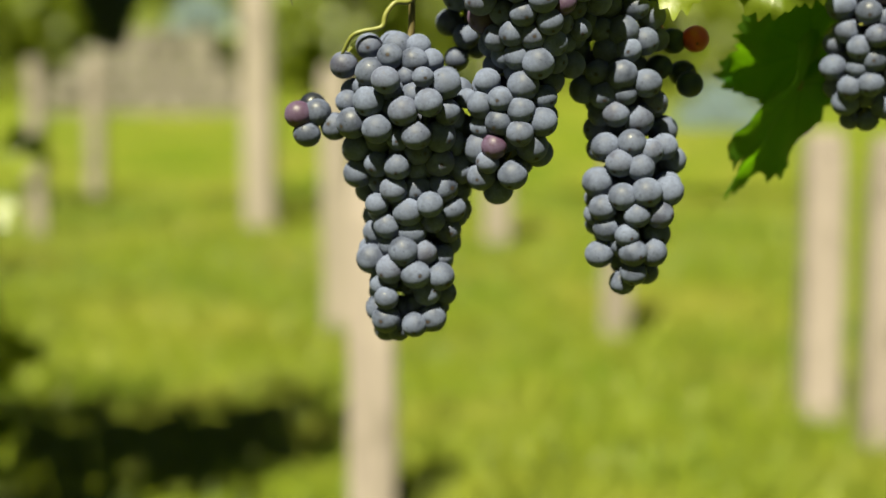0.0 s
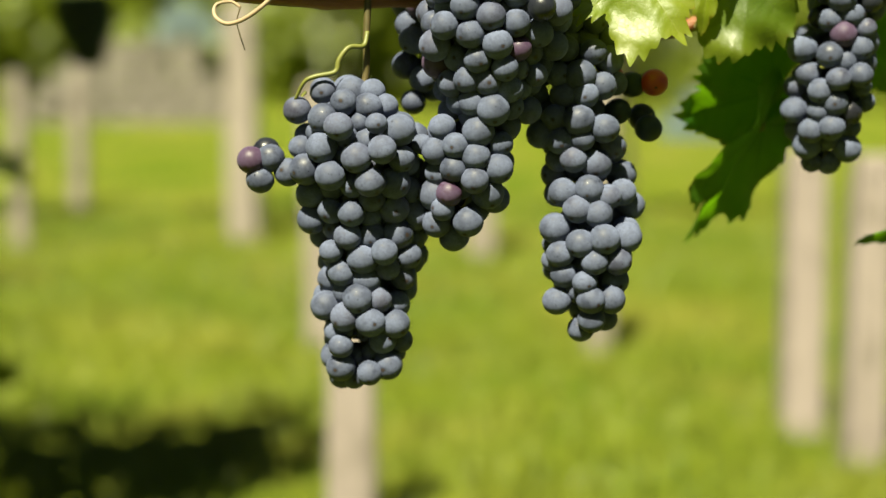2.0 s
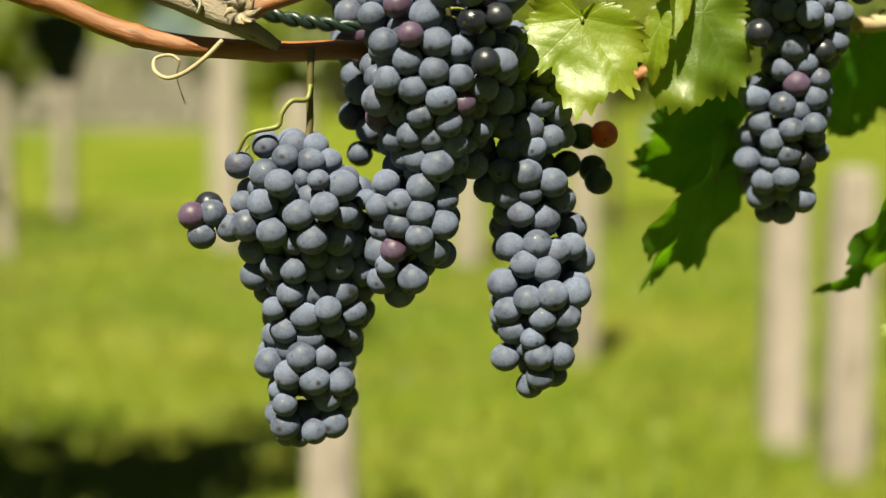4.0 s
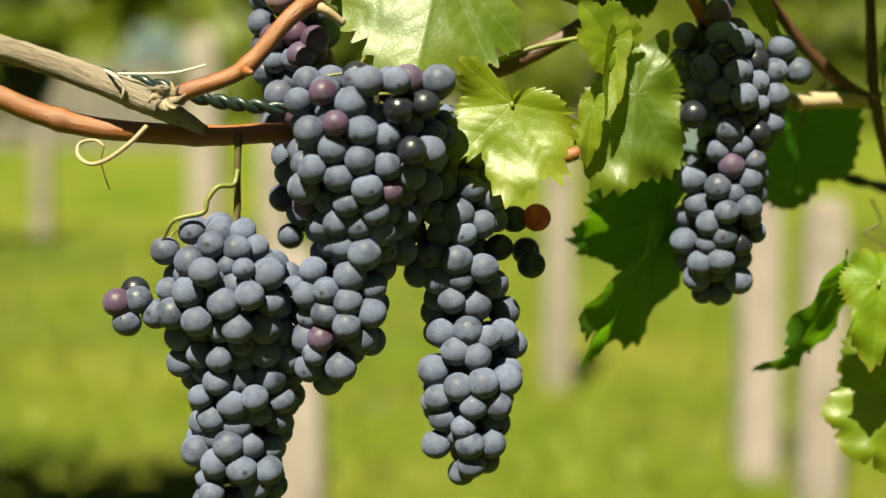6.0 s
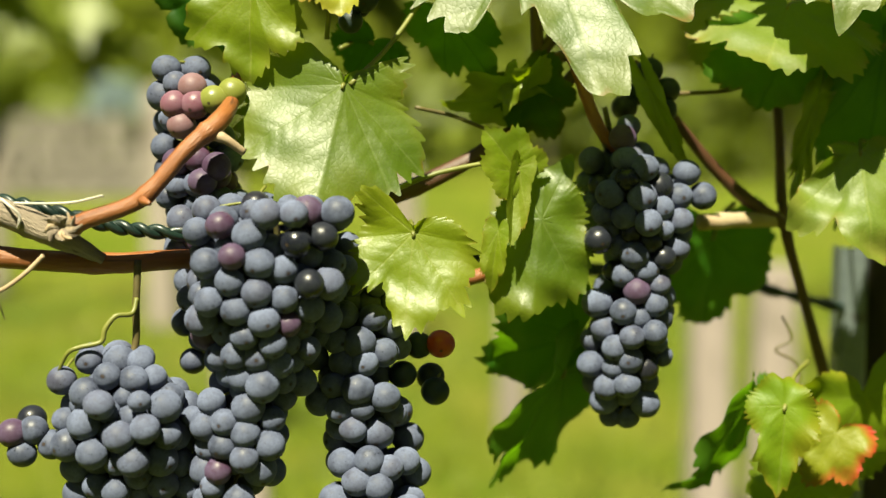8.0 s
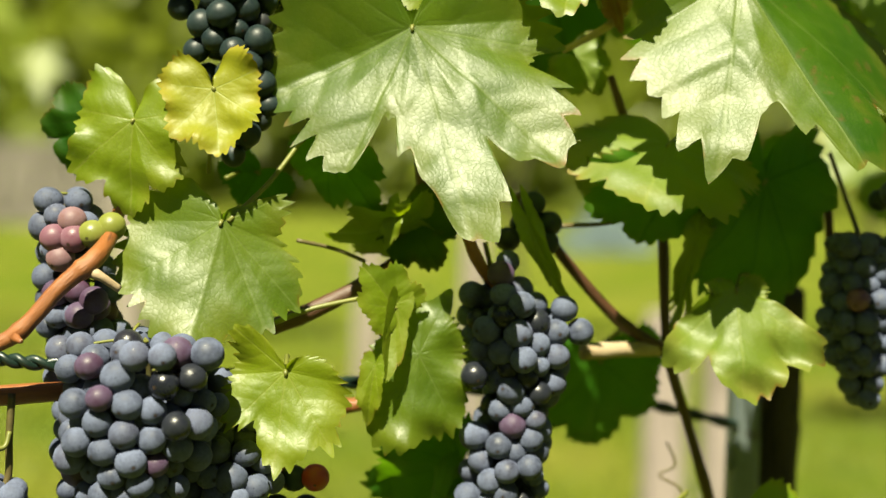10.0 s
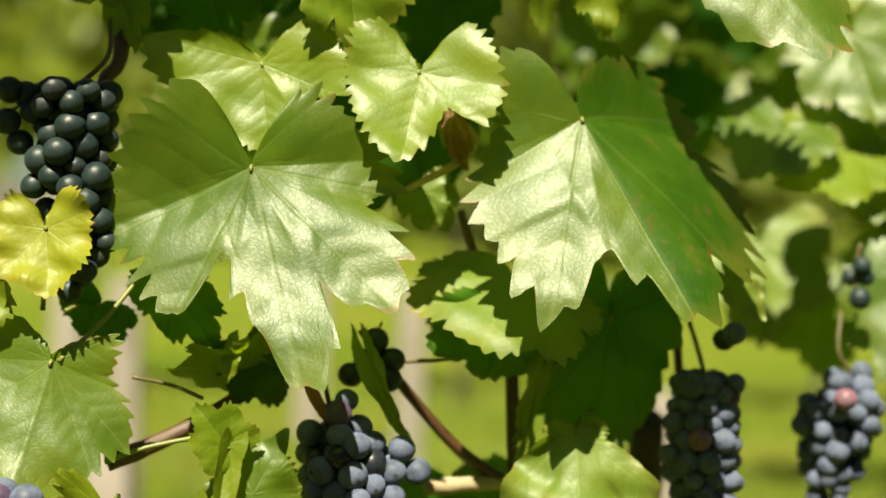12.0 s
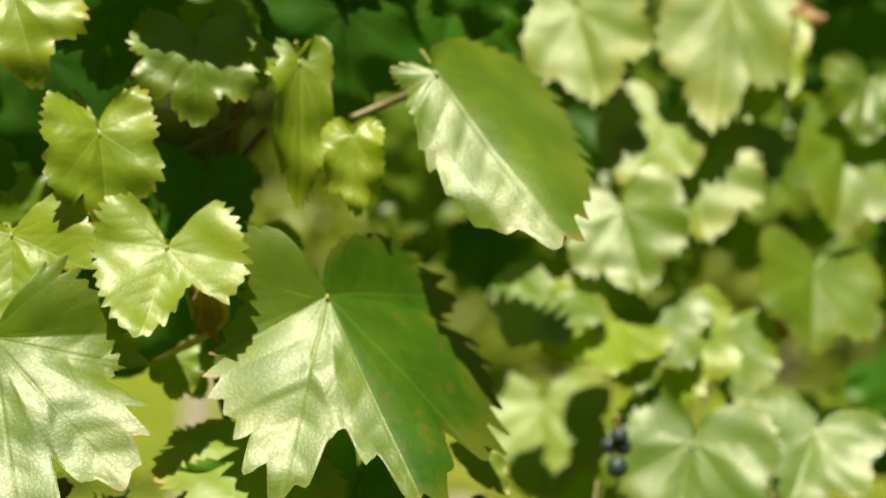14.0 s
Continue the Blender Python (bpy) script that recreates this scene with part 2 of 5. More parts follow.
def turf_material():
    m, nt, b = shader("turf")
    co = add(nt, "TexCoord").outputs["Object"]
    big, mid, fine = noisy(nt, co, 0.9, 4.0), noisy(nt, co, 6.0, 4.0, 0.65), noisy(nt, co, 70.0, 4.0, 0.7)
    colour = mix(nt, span(nt, mid, 0.3, 0.7), (0.066, 0.1, 0.005), (0.132, 0.156, 0.0085))
    colour = mix(nt, span(nt, big, 0.46, 0.7, 0.0, 0.75), colour, (0.19, 0.172, 0.035))
    colour = mix(nt, span(nt, noisy(nt, co, 0.6, 3.0), 0.48, 0.62, 0.0, 0.6), colour, (0.04, 0.085, 0.0022))
    colour = mix(nt, span(nt, fine, 0.4, 0.7, 0.0, 0.3), colour, (0.042, 0.06, 0.0034))
    feed(nt, b.inputs["Base Color"], colour)
    b.inputs["Roughness"].default_value = 0.9
    b.inputs["Specular IOR Level"].default_value = 0.1
    relief(nt, b, fine, 0.7, 0.03)
    return m


TURF = turf_material()

# ---- builders ----
def mesh_of(name, verts, faces, material, smooth=True):
    me = bpy.data.meshes.new(name)
    me.from_pydata([tuple(map(float, v)) for v in verts], [], faces)
    me.materials.append(material)
    if smooth:
        me.shade_smooth()
    me.update()
    return me


def under(parent, name, data, label="", at=None):
    """A part of a thing."""
    ob = new(name, data)
    ob.parent = parent
    if at is not None:
        ob.matrix_basis = at
    return tagged(ob, label)


def thing(name, place, label, category, group="", kind=""):
    ob = new(name)
    ob.location = place
    return tagged(ob, label, category, group, kind)


def curve_points(points, steps=6):
    """A smooth line through the points (Catmull-Rom)."""
    p = [np.array(q, float) for q in points]
    p = [2 * p[0] - p[1]] + p + [2 * p[-1] - p[-2]]
    out = []
    for i in range(1, len(p) - 2):
        a, b, c, d = p[i - 1:i + 3]
        for k in range(steps):
            t = k / steps
            out.append(0.5 * (2 * b + (c - a) * t + (2 * a - 5 * b + 4 * c - d) * t * t + (3 * b - a - 3 * c + d) * t ** 3))
    out.append(p[-2])
    return np.array(out)


def tube(points, radii, sides=10, steps=6, knots=0.0, gnarl=0.0, seed=0, knot_gap=9):
    """Vertices and faces of a stem along points, thickened at its nodes and uneven all over."""
    rng = np.random.default_rng(seed)
    line = curve_points(points, steps)
    n = len(line)
    r = np.interp(np.linspace(0, 1, n), np.linspace(0, 1, len(radii)), radii)
    if knots:
        r = r * (1 + knots * np.array([math.exp(-((i % knot_gap) - knot_gap // 2) ** 2 / 0.8) for i in range(n)]))
    verts, faces, side = [], [], None
    for i in range(n):
        way = line[min(i + 1, n - 1)] - line[max(i - 1, 0)]
        way = way / (np.linalg.norm(way) + 1e-12)
        if side is None:
            side = np.cross(way, (0.3, 1, 0.2))
        side = side - way * (side @ way)
        side = side / np.linalg.norm(side)
        up = np.cross(way, side)
        for k in range(sides):
            a = 2 * math.pi * k / sides
            rr = r[i] * (1 + gnarl * rng.uniform(-1, 1))
            verts.append(line[i] + rr * (math.cos(a) * side + math.sin(a) * up))
    for i in range(n - 1):
        for k in range(sides):
            k2 = (k + 1) % sides
            faces.append((i * sides + k, i * sides + k2, (i + 1) * sides + k2, (i + 1) * sides + k))
    faces += [tuple(range(sides))[::-1], tuple(range((n - 1) * sides, n * sides))]
    return verts, faces


def stem(parent, name, points, radii, material, label="", **shape):
    v, f = tube(points, radii, **shape)
    o = np.array(parent.location)
    me = mesh_of(name, np.array(v) - o, f, material)
    sides = shape.get("sides", 10)
    ring = np.array(v).reshape(-1, sides, 3)
    mid = ring.mean(1)
    along = np.concatenate([[0], np.cumsum(np.linalg.norm(np.diff(mid, axis=0), axis=1))])
    turn = 2 * np.pi * np.arange(sides) / sides
    wide = np.linalg.norm(ring - mid[:, None], axis=2)
    grain = np.stack([np.cos(turn) * wide, np.sin(turn) * wide, np.repeat(along[:, None] * 0.13 + shape.get("seed", 0) * 0.37, sides, 1)], 2)
    me.attributes.new("grain", "FLOAT_VECTOR", "POINT").data.foreach_set("vector", grain.astype(np.float32).ravel())
    return under(parent, name, me, label)


LOBES = ((0, 1.0), (27, 0.83), (50, 0.93), (74, 0.78), (98, 0.8), (126, 0.66), (143, 0.36), (180, 0.03))


def leaf_mesh(name, length, material, seed, wide=1.0, cut=0.14, fold=0.2, droop=0.45, wave=0.06, ears=1.0, rays=150, rings=18, teeth=1.0, side=0.0, curl=0.0, slit=4.5, notch=37.0, hood=0.0, shoulder=1.0, half=None, lobes=None, keel=0.0, pleat=0.013):
    """A five-lobed vine leaf. The stalk joins at the origin, the middle lobe's tip lies along +y and the upper face looks along +z.
    cut and slit: depth and width (degrees) of the bays; fold: rise of both halves about the midrib; side: how far one half alone folds back
    (plus: the +x half); droop: how far the lobes bend back; curl: how far the margin rolls up; ears: size of the two basal lobes;
    notch: half the opening between them in degrees; hood: how far the basal lobes bend back;
    shoulder: reach of the outer lobes; half: another surface on the -x half;
    lobes: (degrees from the midrib, reach) of the tips and bays of a leaf grown out of the common shape;
    keel: depth of the valley along the midrib of the middle lobe; pleat: depth of the valleys along the main veins."""
    rng = np.random.default_rng(seed)
    ang = np.radians(np.linspace(-180, 180, rays, endpoint=False))
    deg = np.degrees(np.abs(ang))
    reach, tips = np.zeros(rays), []
    for sign in (-1, 1):
        a = np.array([q[0] for q in LOBES], float)
        r = np.array([q[1] for q in LOBES], float)
        a[6] = 180 - notch
        a[5] = a[6] - 17
        a[1:-1] += rng.uniform(-4, 4, len(a) - 2)
        r[1:6] *= rng.uniform(0.93, 1.07, 5)
        r[3:5] *= shoulder
        r[5:7] *= ears
        f = np.array([np.interp(deg + k, a, r, right=r[-1]) for k in (-5, -2.5, 0, 2.5, 5)]).mean(0)
        for bay, deep in ((a[1], 1.0), (a[3], 0.8)):
            f = f * (1 - cut * deep * rng.uniform(0.75, 1.2) * np.exp(-((deg - bay) / (slit * rng.uniform(0.8, 1.3))) ** 2))
        reach = np.where((ang > 0) == (sign > 0), f, reach)
        tips += [(sign * a[2], r[2]), (sign * a[4], r[4])]
    tips.append((0, 1.0))
    if lobes:
        a, r = np.array(lobes, float).T
        a, r = np.concatenate([a - 360, a, a + 360]), np.tile(r, 3)
        reach = np.array([np.interp(np.degrees(ang) + k, a, r) for k in (-3, -1.5, 0, 1.5, 3)]).mean(0)
        tips = [(lobes[i][0], lobes[i][1]) for i in range(1, len(lobes) - 1) if lobes[i][1] > max(0.4, lobes[i - 1][1], lobes[i + 1][1])]
    turns = np.cumsum(rng.uniform(0.7, 1.3, rays))
    phase = (turns / turns[-1] * 44) % 1.0
    saw = np.where(phase < 0.6, phase / 0.6, (1 - phase) / 0.4) - 0.45
    size = 0.095 * teeth * (0.75 + 0.45 * np.sin(turns / turns[-1] * 60 + rng.uniform(0, 6))) * np.clip((165 - deg) / 30, 0, 1) * np.clip(reach / 0.6, 0.2, 1)
    u = np.concatenate([[0.0], np.linspace(0, 1, rings + 1)[1:] ** 0.85])
    rr = u[1:, None] * reach[None] + (u[1:, None] ** 7) * (saw * size)[None]
    x, y = rr * np.sin(ang)[None] * wide, rr * np.cos(ang)[None]
    x, y = np.concatenate([[0], x.ravel()]), np.concatenate([[0], y.ravel()])
    rim = np.concatenate([[0], np.repeat(u[1:], rays)])
    # veins: five from the stalk, with side veins off each; the blade bulges between them
    vein, quilt, dip = np.zeros(len(x)), np.zeros(len(x)), np.zeros(len(x))
    for a, r in tips:
        d = np.array([math.sin(radians(a)) * wide, math.cos(radians(a))])
        d = d / np.linalg.norm(d)
        along, across = x * d[0] + y * d[1], x * d[1] - y * d[0]
        w = 0.009 * np.clip(1.15 - along / r, 0.3, 1)
        vein = np.maximum(vein, np.where((along > 0) & (along < r), np.exp(-(across / w) ** 2), 0))
        dip = np.maximum(dip, np.exp(-(across / 0.1) ** 2) * np.clip(along / 0.25, 0, 1))
        near = np.clip(1 - np.abs(across) / 0.3, 0, 1) * (along > 0.02)
        comb = (along - 0.75 * np.abs(across) + 0.02 * np.sin(along * 9 + a)) / 0.135
        line = np.exp(-(((comb + 0.5) % 1 - 0.5) / 0.05) ** 2)
        vein = np.maximum(vein, 0.5 * line * near * (along < r) * (near > 0.1))
        quilt = np.maximum(quilt, np.abs(np.sin(math.pi * comb)) * near)
    far = np.hypot(x, y)
    z = fold * np.abs(x) - droop * far ** 2 * 0.6 + curl * far ** 3
    z = z - abs(side) * np.clip(math.copysign(1, side) * x, 0, None) ** 1.3
    z = z - hood * np.clip(0.12 * np.abs(x) - y, 0, None)
    z = z + keel * np.clip(np.abs(x), 0, 0.17) * np.clip(y / 0.3, 0, 1) - pleat * dip
    z = z - 0.0025 * vein + 0.0032 * quilt * (rim < 0.97)
    ph = rng.uniform(0, 6.28, 6)
    z = z + wave * rim ** 2 * (np.sin(9 * x + ph[0]) * np.cos(7 * y + ph[1]) + 0.6 * np.sin(15 * y + ph[2] + 5 * x) + 0.7 * np.sin(np.concatenate([[0], np.tile(ang, len(u) - 1)]) * 5 + ph[3]))
    verts = np.stack([x, y, z], 1) * length
    faces = [(0, 1 + (k + 1) % rays, 1 + k) for k in range(rays)]
    for i in range(len(u) - 2):
        b = 1 + i * rays
        faces += [(b + k, b + (k + 1) % rays, b + rays + (k + 1) % rays, b + rays + k) for k in range(rays)]
    me = mesh_of(name, verts, faces, material)
    if half:
        me.materials.append(half)
        far_side = [int(np.mean(ang[[(v - 1) % rays for v in f if v]]) < 0 and np.ptp(ang[[(v - 1) % rays for v in f if v]]) < 1) for f in faces]
        me.polygons.foreach_set("material_index", far_side)
    for key, val in (("vein", vein), ("rim", rim)):
        me.attributes.new(key, "FLOAT", "POINT").data.foreach_set("value", val.astype(np.float32))
    return me


def blade_pose(base, tip, facing):
    base, tip = Vector(base), Vector(tip)
    y = (tip - base).normalized()
    z = Vector(facing)
    z = (z - y * z.dot(y)).normalized()
    x = y.cross(z)
    return Matrix.Translation(base) @ Matrix((x, y, z)).transposed().to_4x4(), (tip - base).length


def leaf(vine, base, tip, facing, material, label="", stalk=None, seed=0, stalk_material=None, **shape):
    """A leaf of the vine from the place where its stalk joins to the tip of its middle lobe; stalk: where the stalk springs from the shoot."""
    m, length = blade_pose(base, tip, facing)
    ob = under(vine, "leaf", leaf_mesh("leaf", length, material, seed, **shape), label, Matrix.Translation(-Vector(vine.location)) @ m)
    if stalk is not None:
        inv = m.inverted()
        a, b = Vector(stalk), Vector(base)
        mid = (a + b) / 2 + Vector((0, 0.006, 0.003))
        pts = [tuple(inv @ q) for q in (a, mid, b, b + (m.to_3x3() @ Vector((0, 0.004, -0.003))))]
        v, f = tube(pts, [0.0016, 0.0012, 0.0013, 0.0006], sides=7, seed=seed)
        under(ob, "petiole", mesh_of("petiole", v, f, stalk_material or STALK))
    return ob


def sphere_mesh(name, radius, material, across=20, down=14, tall=1.0):
    verts, faces = [(0, 0, radius * tall)], []
    for i in range(1, down):
        a = math.pi * i / down
        for k in range(across):
            b = 2 * math.pi * k / across
            verts.append((radius * math.sin(a) * math.cos(b), radius * math.sin(a) * math.sin(b), radius * tall * math.cos(a)))
    verts.append((0, 0, -radius * tall))
    faces += [(0, 1 + k, 1 + (k + 1) % across) for k in range(across)]
    for i in range(down - 2):
        b = 1 + i * across
        faces += [(b + k, b + across + k, b + across + (k + 1) % across, b + (k + 1) % across) for k in range(across)]
    last, b = len(verts) - 1, 1 + (down - 2) * across
    faces += [(last, b + (k + 1) % across, b + k) for k in range(across)]
    return mesh_of(name, verts, faces, material)


BERRY = {m.name: [sphere_mesh("berry", 0.008, m, tall=t) for t in (0.93, 0.97, 1.0)] for m in (BLUE, SHINY, SHADE, PURPLE, ROSE, UNRIPE, RED)}


def pack(axis, radii, gap, deep, rng, loose=0.0):
    """Berries crowded into a tapering, knobbly body round the axis: an outer layer and a sparser one inside it.
    Returns places, the axis point of each and their sizes."""
    line = curve_points(axis, 12)
    rad = np.interp(np.linspace(0, 1, len(line)), np.linspace(0, 1, len(radii)), radii)
    step = np.linalg.norm(np.diff(line, axis=0), axis=1)
    skin = (np.pi * (rad[1:] + rad[:-1]) * (1 + deep) / 2 * step).sum() + np.pi * rad[-1] ** 2 * 0.6
    low, cut = line[::-1, 2], rad[::-1]
    count = int(skin / (gap * gap * (0.86 + loose)))
    inner = count // 2
    n = count + inner
    weight = np.concatenate([[0], np.cumsum((rad[1:] + rad[:-1] + 0.008) * step)])
    z = np.interp(rng.random(n) * weight[-1], weight, line[:, 2])
    z[count - count // 12:count] = low[0] + rng.uniform(0, gap, count // 12)
    turn = rng.uniform(0, 2 * math.pi, n)
    size = np.clip(rng.normal(1.0, 0.085, n), 0.76, 1.14)
    layer = np.where(np.arange(n) < count, rng.uniform(0.72, 1.06, n), rng.uniform(0.35, 0.6, n))
    lump = rng.uniform(0, 6.28, 4)

    def middle(h):
        return np.stack([np.interp(h, low, line[::-1, j]) for j in range(2)], 1)

    def reach(h, a):
        knob = 1 + 0.05 * np.sin(2 * a + 190 * h + lump[0]) + 0.05 * np.sin(3 * a - 260 * h + lump[1])
        return np.maximum((np.interp(h, low, cut) - gap * 0.47) * knob, 0.002)

    p = np.zeros((n, 3))
    r = reach(z, turn) * layer
    p[:, :2] = middle(z) + np.stack([np.cos(turn) * r, np.sin(turn) * r * deep], 1)
    p[:, 2] = z
    apart = gap * 0.465 * (size[:, None] + size[None]) * (1 - np.eye(n))
    for k in range(110):
        d = p[:, None] - p[None]
        dist = np.linalg.norm(d, axis=2) + np.eye(n)
        push = np.clip(apart - dist, 0, None) / dist
        p = p + 0.35 * (d * push[..., None]).sum(1)
        here = middle(p[:, 2])
        out = p[:, :2] - here
        a = np.arctan2(out[:, 1] / deep, out[:, 0])
        far = np.hypot(out[:, 0], out[:, 1] / deep) + 1e-9
        most = reach(p[:, 2], a) * layer
        p[:, :2] = here + out * np.where(far > most, most / far, 1.0 + 0.12 * (most / far - 1).clip(0, 1))[:, None]
        p[:, 2] = np.clip(p[:, 2], low[0] - gap * 0.15, low[-1] + gap * 0.2)
    kept = []
    for i in range(n):
        if all(np.linalg.norm(p[i] - p[j]) > 0.73 * apart[i, j] for j in kept):
            kept.append(i)
    p, size = p[kept], size[kept]
    root = np.concatenate([middle(p[:, 2]), p[:, 2:] + 0.004], 1)
    return p, root, size


def bunch(place, axis, radii, label, seed, diameter=0.0168, deep=0.85, kinds=((BLUE, 1.0),), stalk=(), wing=(), marked=(), loose=0.0, group="grape bunches on the vine", stalk_radius=0.0016):
    """A hanging bunch: berries (parts), the woody stalk and the little stalks that show. wing: lone berries (place, material); marked: (place, reach, material)
    gives the berries near a place another skin."""
    rng = np.random.default_rng(seed)
    ob = thing("grape_bunch", place, label, "grapes", group)
    o = np.array(place)
    p, root, sizes = pack(axis, radii, diameter, deep, rng, loose)
    weights = np.array([k[1] for k in kinds])
    skins = [kinds[i][0] for i in rng.choice(len(kinds), len(p), p=weights / weights.sum())]
    p, root, skins, sizes = list(p), list(root), list(skins), list(sizes)
    for q, material in wing:
        free = [i for i, c in enumerate(p) if np.linalg.norm(c - np.array(q)) > diameter * 0.8]
        p, root, skins, sizes = [p[i] for i in free], [root[i] for i in free], [skins[i] for i in free], [sizes[i] for i in free]
    for q, material in wing:
        p.append(np.array(q)), root.append(np.array(q) + (0.004, 0.012, 0.01)), skins.append(material), sizes.append(1.0)
    for q, r, material in marked:
        for i, c in enumerate(p):
            if np.linalg.norm(c - np.array(q)) < r:
                skins[i] = material
    for q, c, skin, size in zip(p, root, skins, sizes):
        away = Vector(q - c) + Vector((0, -0.002, 0)) + Vector(rng.normal(0, 0.004, 3))
        turn = pose(0, 0, 0, rng.normal(-4, 22), rng.normal(0, 14), math.degrees(math.atan2(away.x, -away.y)) + rng.normal(0, 25))
        size = size * diameter / 0.016
        under(ob, "berry", BERRY[skin.name][int(rng.integers(3))], "", Matrix.Translation(q - o) @ turn @ Matrix.Diagonal((size, size, size, 1)))
    line = list(stalk) + [tuple(a) for a in axis]
    stem(ob, "stalk", line, [stalk_radius] * max(1, len(stalk)) + [0.0016, 0.0014, 0.001], BROWNSTALK if stalk else STALK, "", sides=8, seed=seed)
    v, f = [], []
    for q, c in zip(p[::3], root[::3]):
        a, b = tube([c, (np.array(c) + q) / 2 + (0, 0, 0.002), q], [0.0011, 0.0008, 0.0012], sides=5, steps=3)
        f += [tuple(i + len(v) for i in g) for g in b]
        v += [w - o for w in a]
    tagged(under(ob, "rachis", mesh_of("rachis", v, f, STALK)), "", "", "", "stuff")
    return ob

# ---- ground and distance ----
def ground_sheet():
    n = 90
    edge = np.concatenate([-np.geomspace(900, 0.25, n // 2), np.geomspace(0.25, 900, n // 2)])
    verts = [(x, y + 3.0, 0.03 * noise.noise((x * 0.7, y * 0.7, 0)) if abs(x) + abs(y) < 40 else 0.0) for y in edge for x in edge]
    faces = [(j * n + i, j * n + i + 1, (j + 1) * n + i + 1, (j + 1) * n + i) for j in range(n - 1) for i in range(n - 1)]
    return tagged(new("ground", mesh_of("ground", verts, faces, TURF)), "mown yellow-green grass between the vine rows", "ground", "", "structure")


ground_sheet()


def blades(name, count, box, height, seed):
    """Grass blades: bent narrow strips, all in one mesh."""
    rng = np.random.default_rng(seed)
    x0, x1, y0, y1 = box
    verts, faces = [], []
    for _ in range(count):
        y = y0 + (y1 - y0) * rng.random() ** 1.4 + rng.normal(0, 0.35)
        x = (rng.uniform(x0, x1) + rng.normal(0, 0.5)) * (0.3 + 0.7 * y / y1)
        z = 0.03 * noise.noise((x * 0.7, (y - 3.0) * 0.7, 0)) - 0.004
        h, a, w = height * rng.uniform(0.5, 1.4), rng.uniform(0, 6.28), rng.uniform(0.003, 0.006)
        dx, dy, lx, ly = math.cos(a) * w, math.sin(a) * w, rng.normal(0, 0.35) * h, rng.normal(0, 0.35) * h
        b = len(verts)
        verts += [(x - dx, y - dy, z), (x + dx, y + dy, z), (x + lx * 0.4 + dx * 0.8, y + ly * 0.4 + dy * 0.8, z + h * 0.6),
                  (x + lx * 0.4 - dx * 0.8, y + ly * 0.4 - dy * 0.8, z + h * 0.6), (x + lx, y + ly, z + h)]
        faces += [(b, b + 1, b + 2, b + 3), (b + 3, b + 2, b + 4)]
    return tagged(new(name, mesh_of(name, verts, faces, GRASS, False)), "short sunlit grass blades over the ground", "grass", "", "stuff")


blades("grass", 30000, (-4.5, 4.8, 1.8, 11.0), 0.07, 5)


def scatter_leaves(count, spots, size, seed, flat=0.6):
    """Many small lobed leaves strewn round the spots (x, y, z, reach x, reach y, reach z), joined."""
    rng = np.random.default_rng(seed)
    ring = [(0, 0), (-0.16, -0.12), (-0.5, 0.05), (-0.34, 0.3), (-0.55, 0.6), (-0.2, 0.62), (0, 1.0), (0.2, 0.62), (0.55, 0.6), (0.34, 0.3), (0.5, 0.05), (0.16, -0.12)]
    verts, faces = [], []
    for i in range(count):
        c = spots[int(rng.integers(len(spots)))]
        off = rng.normal(0, 0.5, 3).clip(-1, 1)
        p = Vector((c[0] + off[0] * c[3], c[1] + off[1] * c[4], c[2] + off[2] * c[5]))
        up = Vector((rng.normal(0, flat) + SUN.x * 0.6, rng.normal(0, flat) + SUN.y * 0.6, rng.normal(0, flat) + SUN.z * 0.6)).normalized()
        y = Vector((rng.normal(0, 0.6), rng.normal(0, 0.6), -0.7))
        y = (y - up * y.dot(up)).normalized()
        x, s, b = y.cross(up), size * rng.uniform(0.6, 1.3), len(verts)
        verts += [tuple(p + s * (x * u + y * v + up * (0.25 * abs(u) - 0.15 * v * v))) for u, v in ring]
        faces += [(b, b + k, b + k + 1) for k in range(1, 11)]
    return verts, faces


def vineyard_post(x, y, width, height, lean=0.0, old=False):
    """A weathered square post with chamfered edges, set into the turf, slightly tapered, with its wire holes."""
    ob = thing("vineyard_post", (x, y, -0.25), "weathered grey wooden vineyard post in the grass" if old else "pale weathered concrete vineyard post standing in the grass", "post", "posts of the next vine rows")
    w = width / 2
    c = w * 0.18
    ring = [(-w, -w + c), (-w + c, -w), (w - c, -w), (w, -w + c), (w, w - c), (w - c, w), (-w + c, w), (-w, w - c)]
    rng = np.random.default_rng(int(1000 * abs(x) + 77))
    verts, faces = [], []
    levels = 12
    for i in range(levels + 1):
        f = i / levels
        k = 1 - 0.12 * f - (0.12 if i == levels else 0)
        verts += [(a * k * (1 + rng.uniform(-0.03, 0.03)) + lean * f * height, b * k, (height + 0.25) * f) for a, b in ring]
    for i in range(levels):
        faces += [(i * 8 + k, i * 8 + (k + 1) % 8, (i + 1) * 8 + (k + 1) % 8, (i + 1) * 8 + k) for k in range(8)]
    faces += [tuple(range(levels * 8, levels * 8 + 8))]
    under(ob, "shaft", mesh_of("shaft", verts, faces, GREYPOST if old else CONCRETE, False))
    for h in (0.8, 1.25, 1.7):
        if h < height:
            v, f = tube([(lean * h - w * 1.05, -w * 0.2, h + 0.25), (lean * h, -w * 1.1, h + 0.25), (lean * h + w * 1.05, -w * 0.2, h + 0.25)], [0.002, 0.002], sides=5, steps=3)
            under(ob, "wire_loop", mesh_of("wire_loop", v, f, WIRE))
    return ob


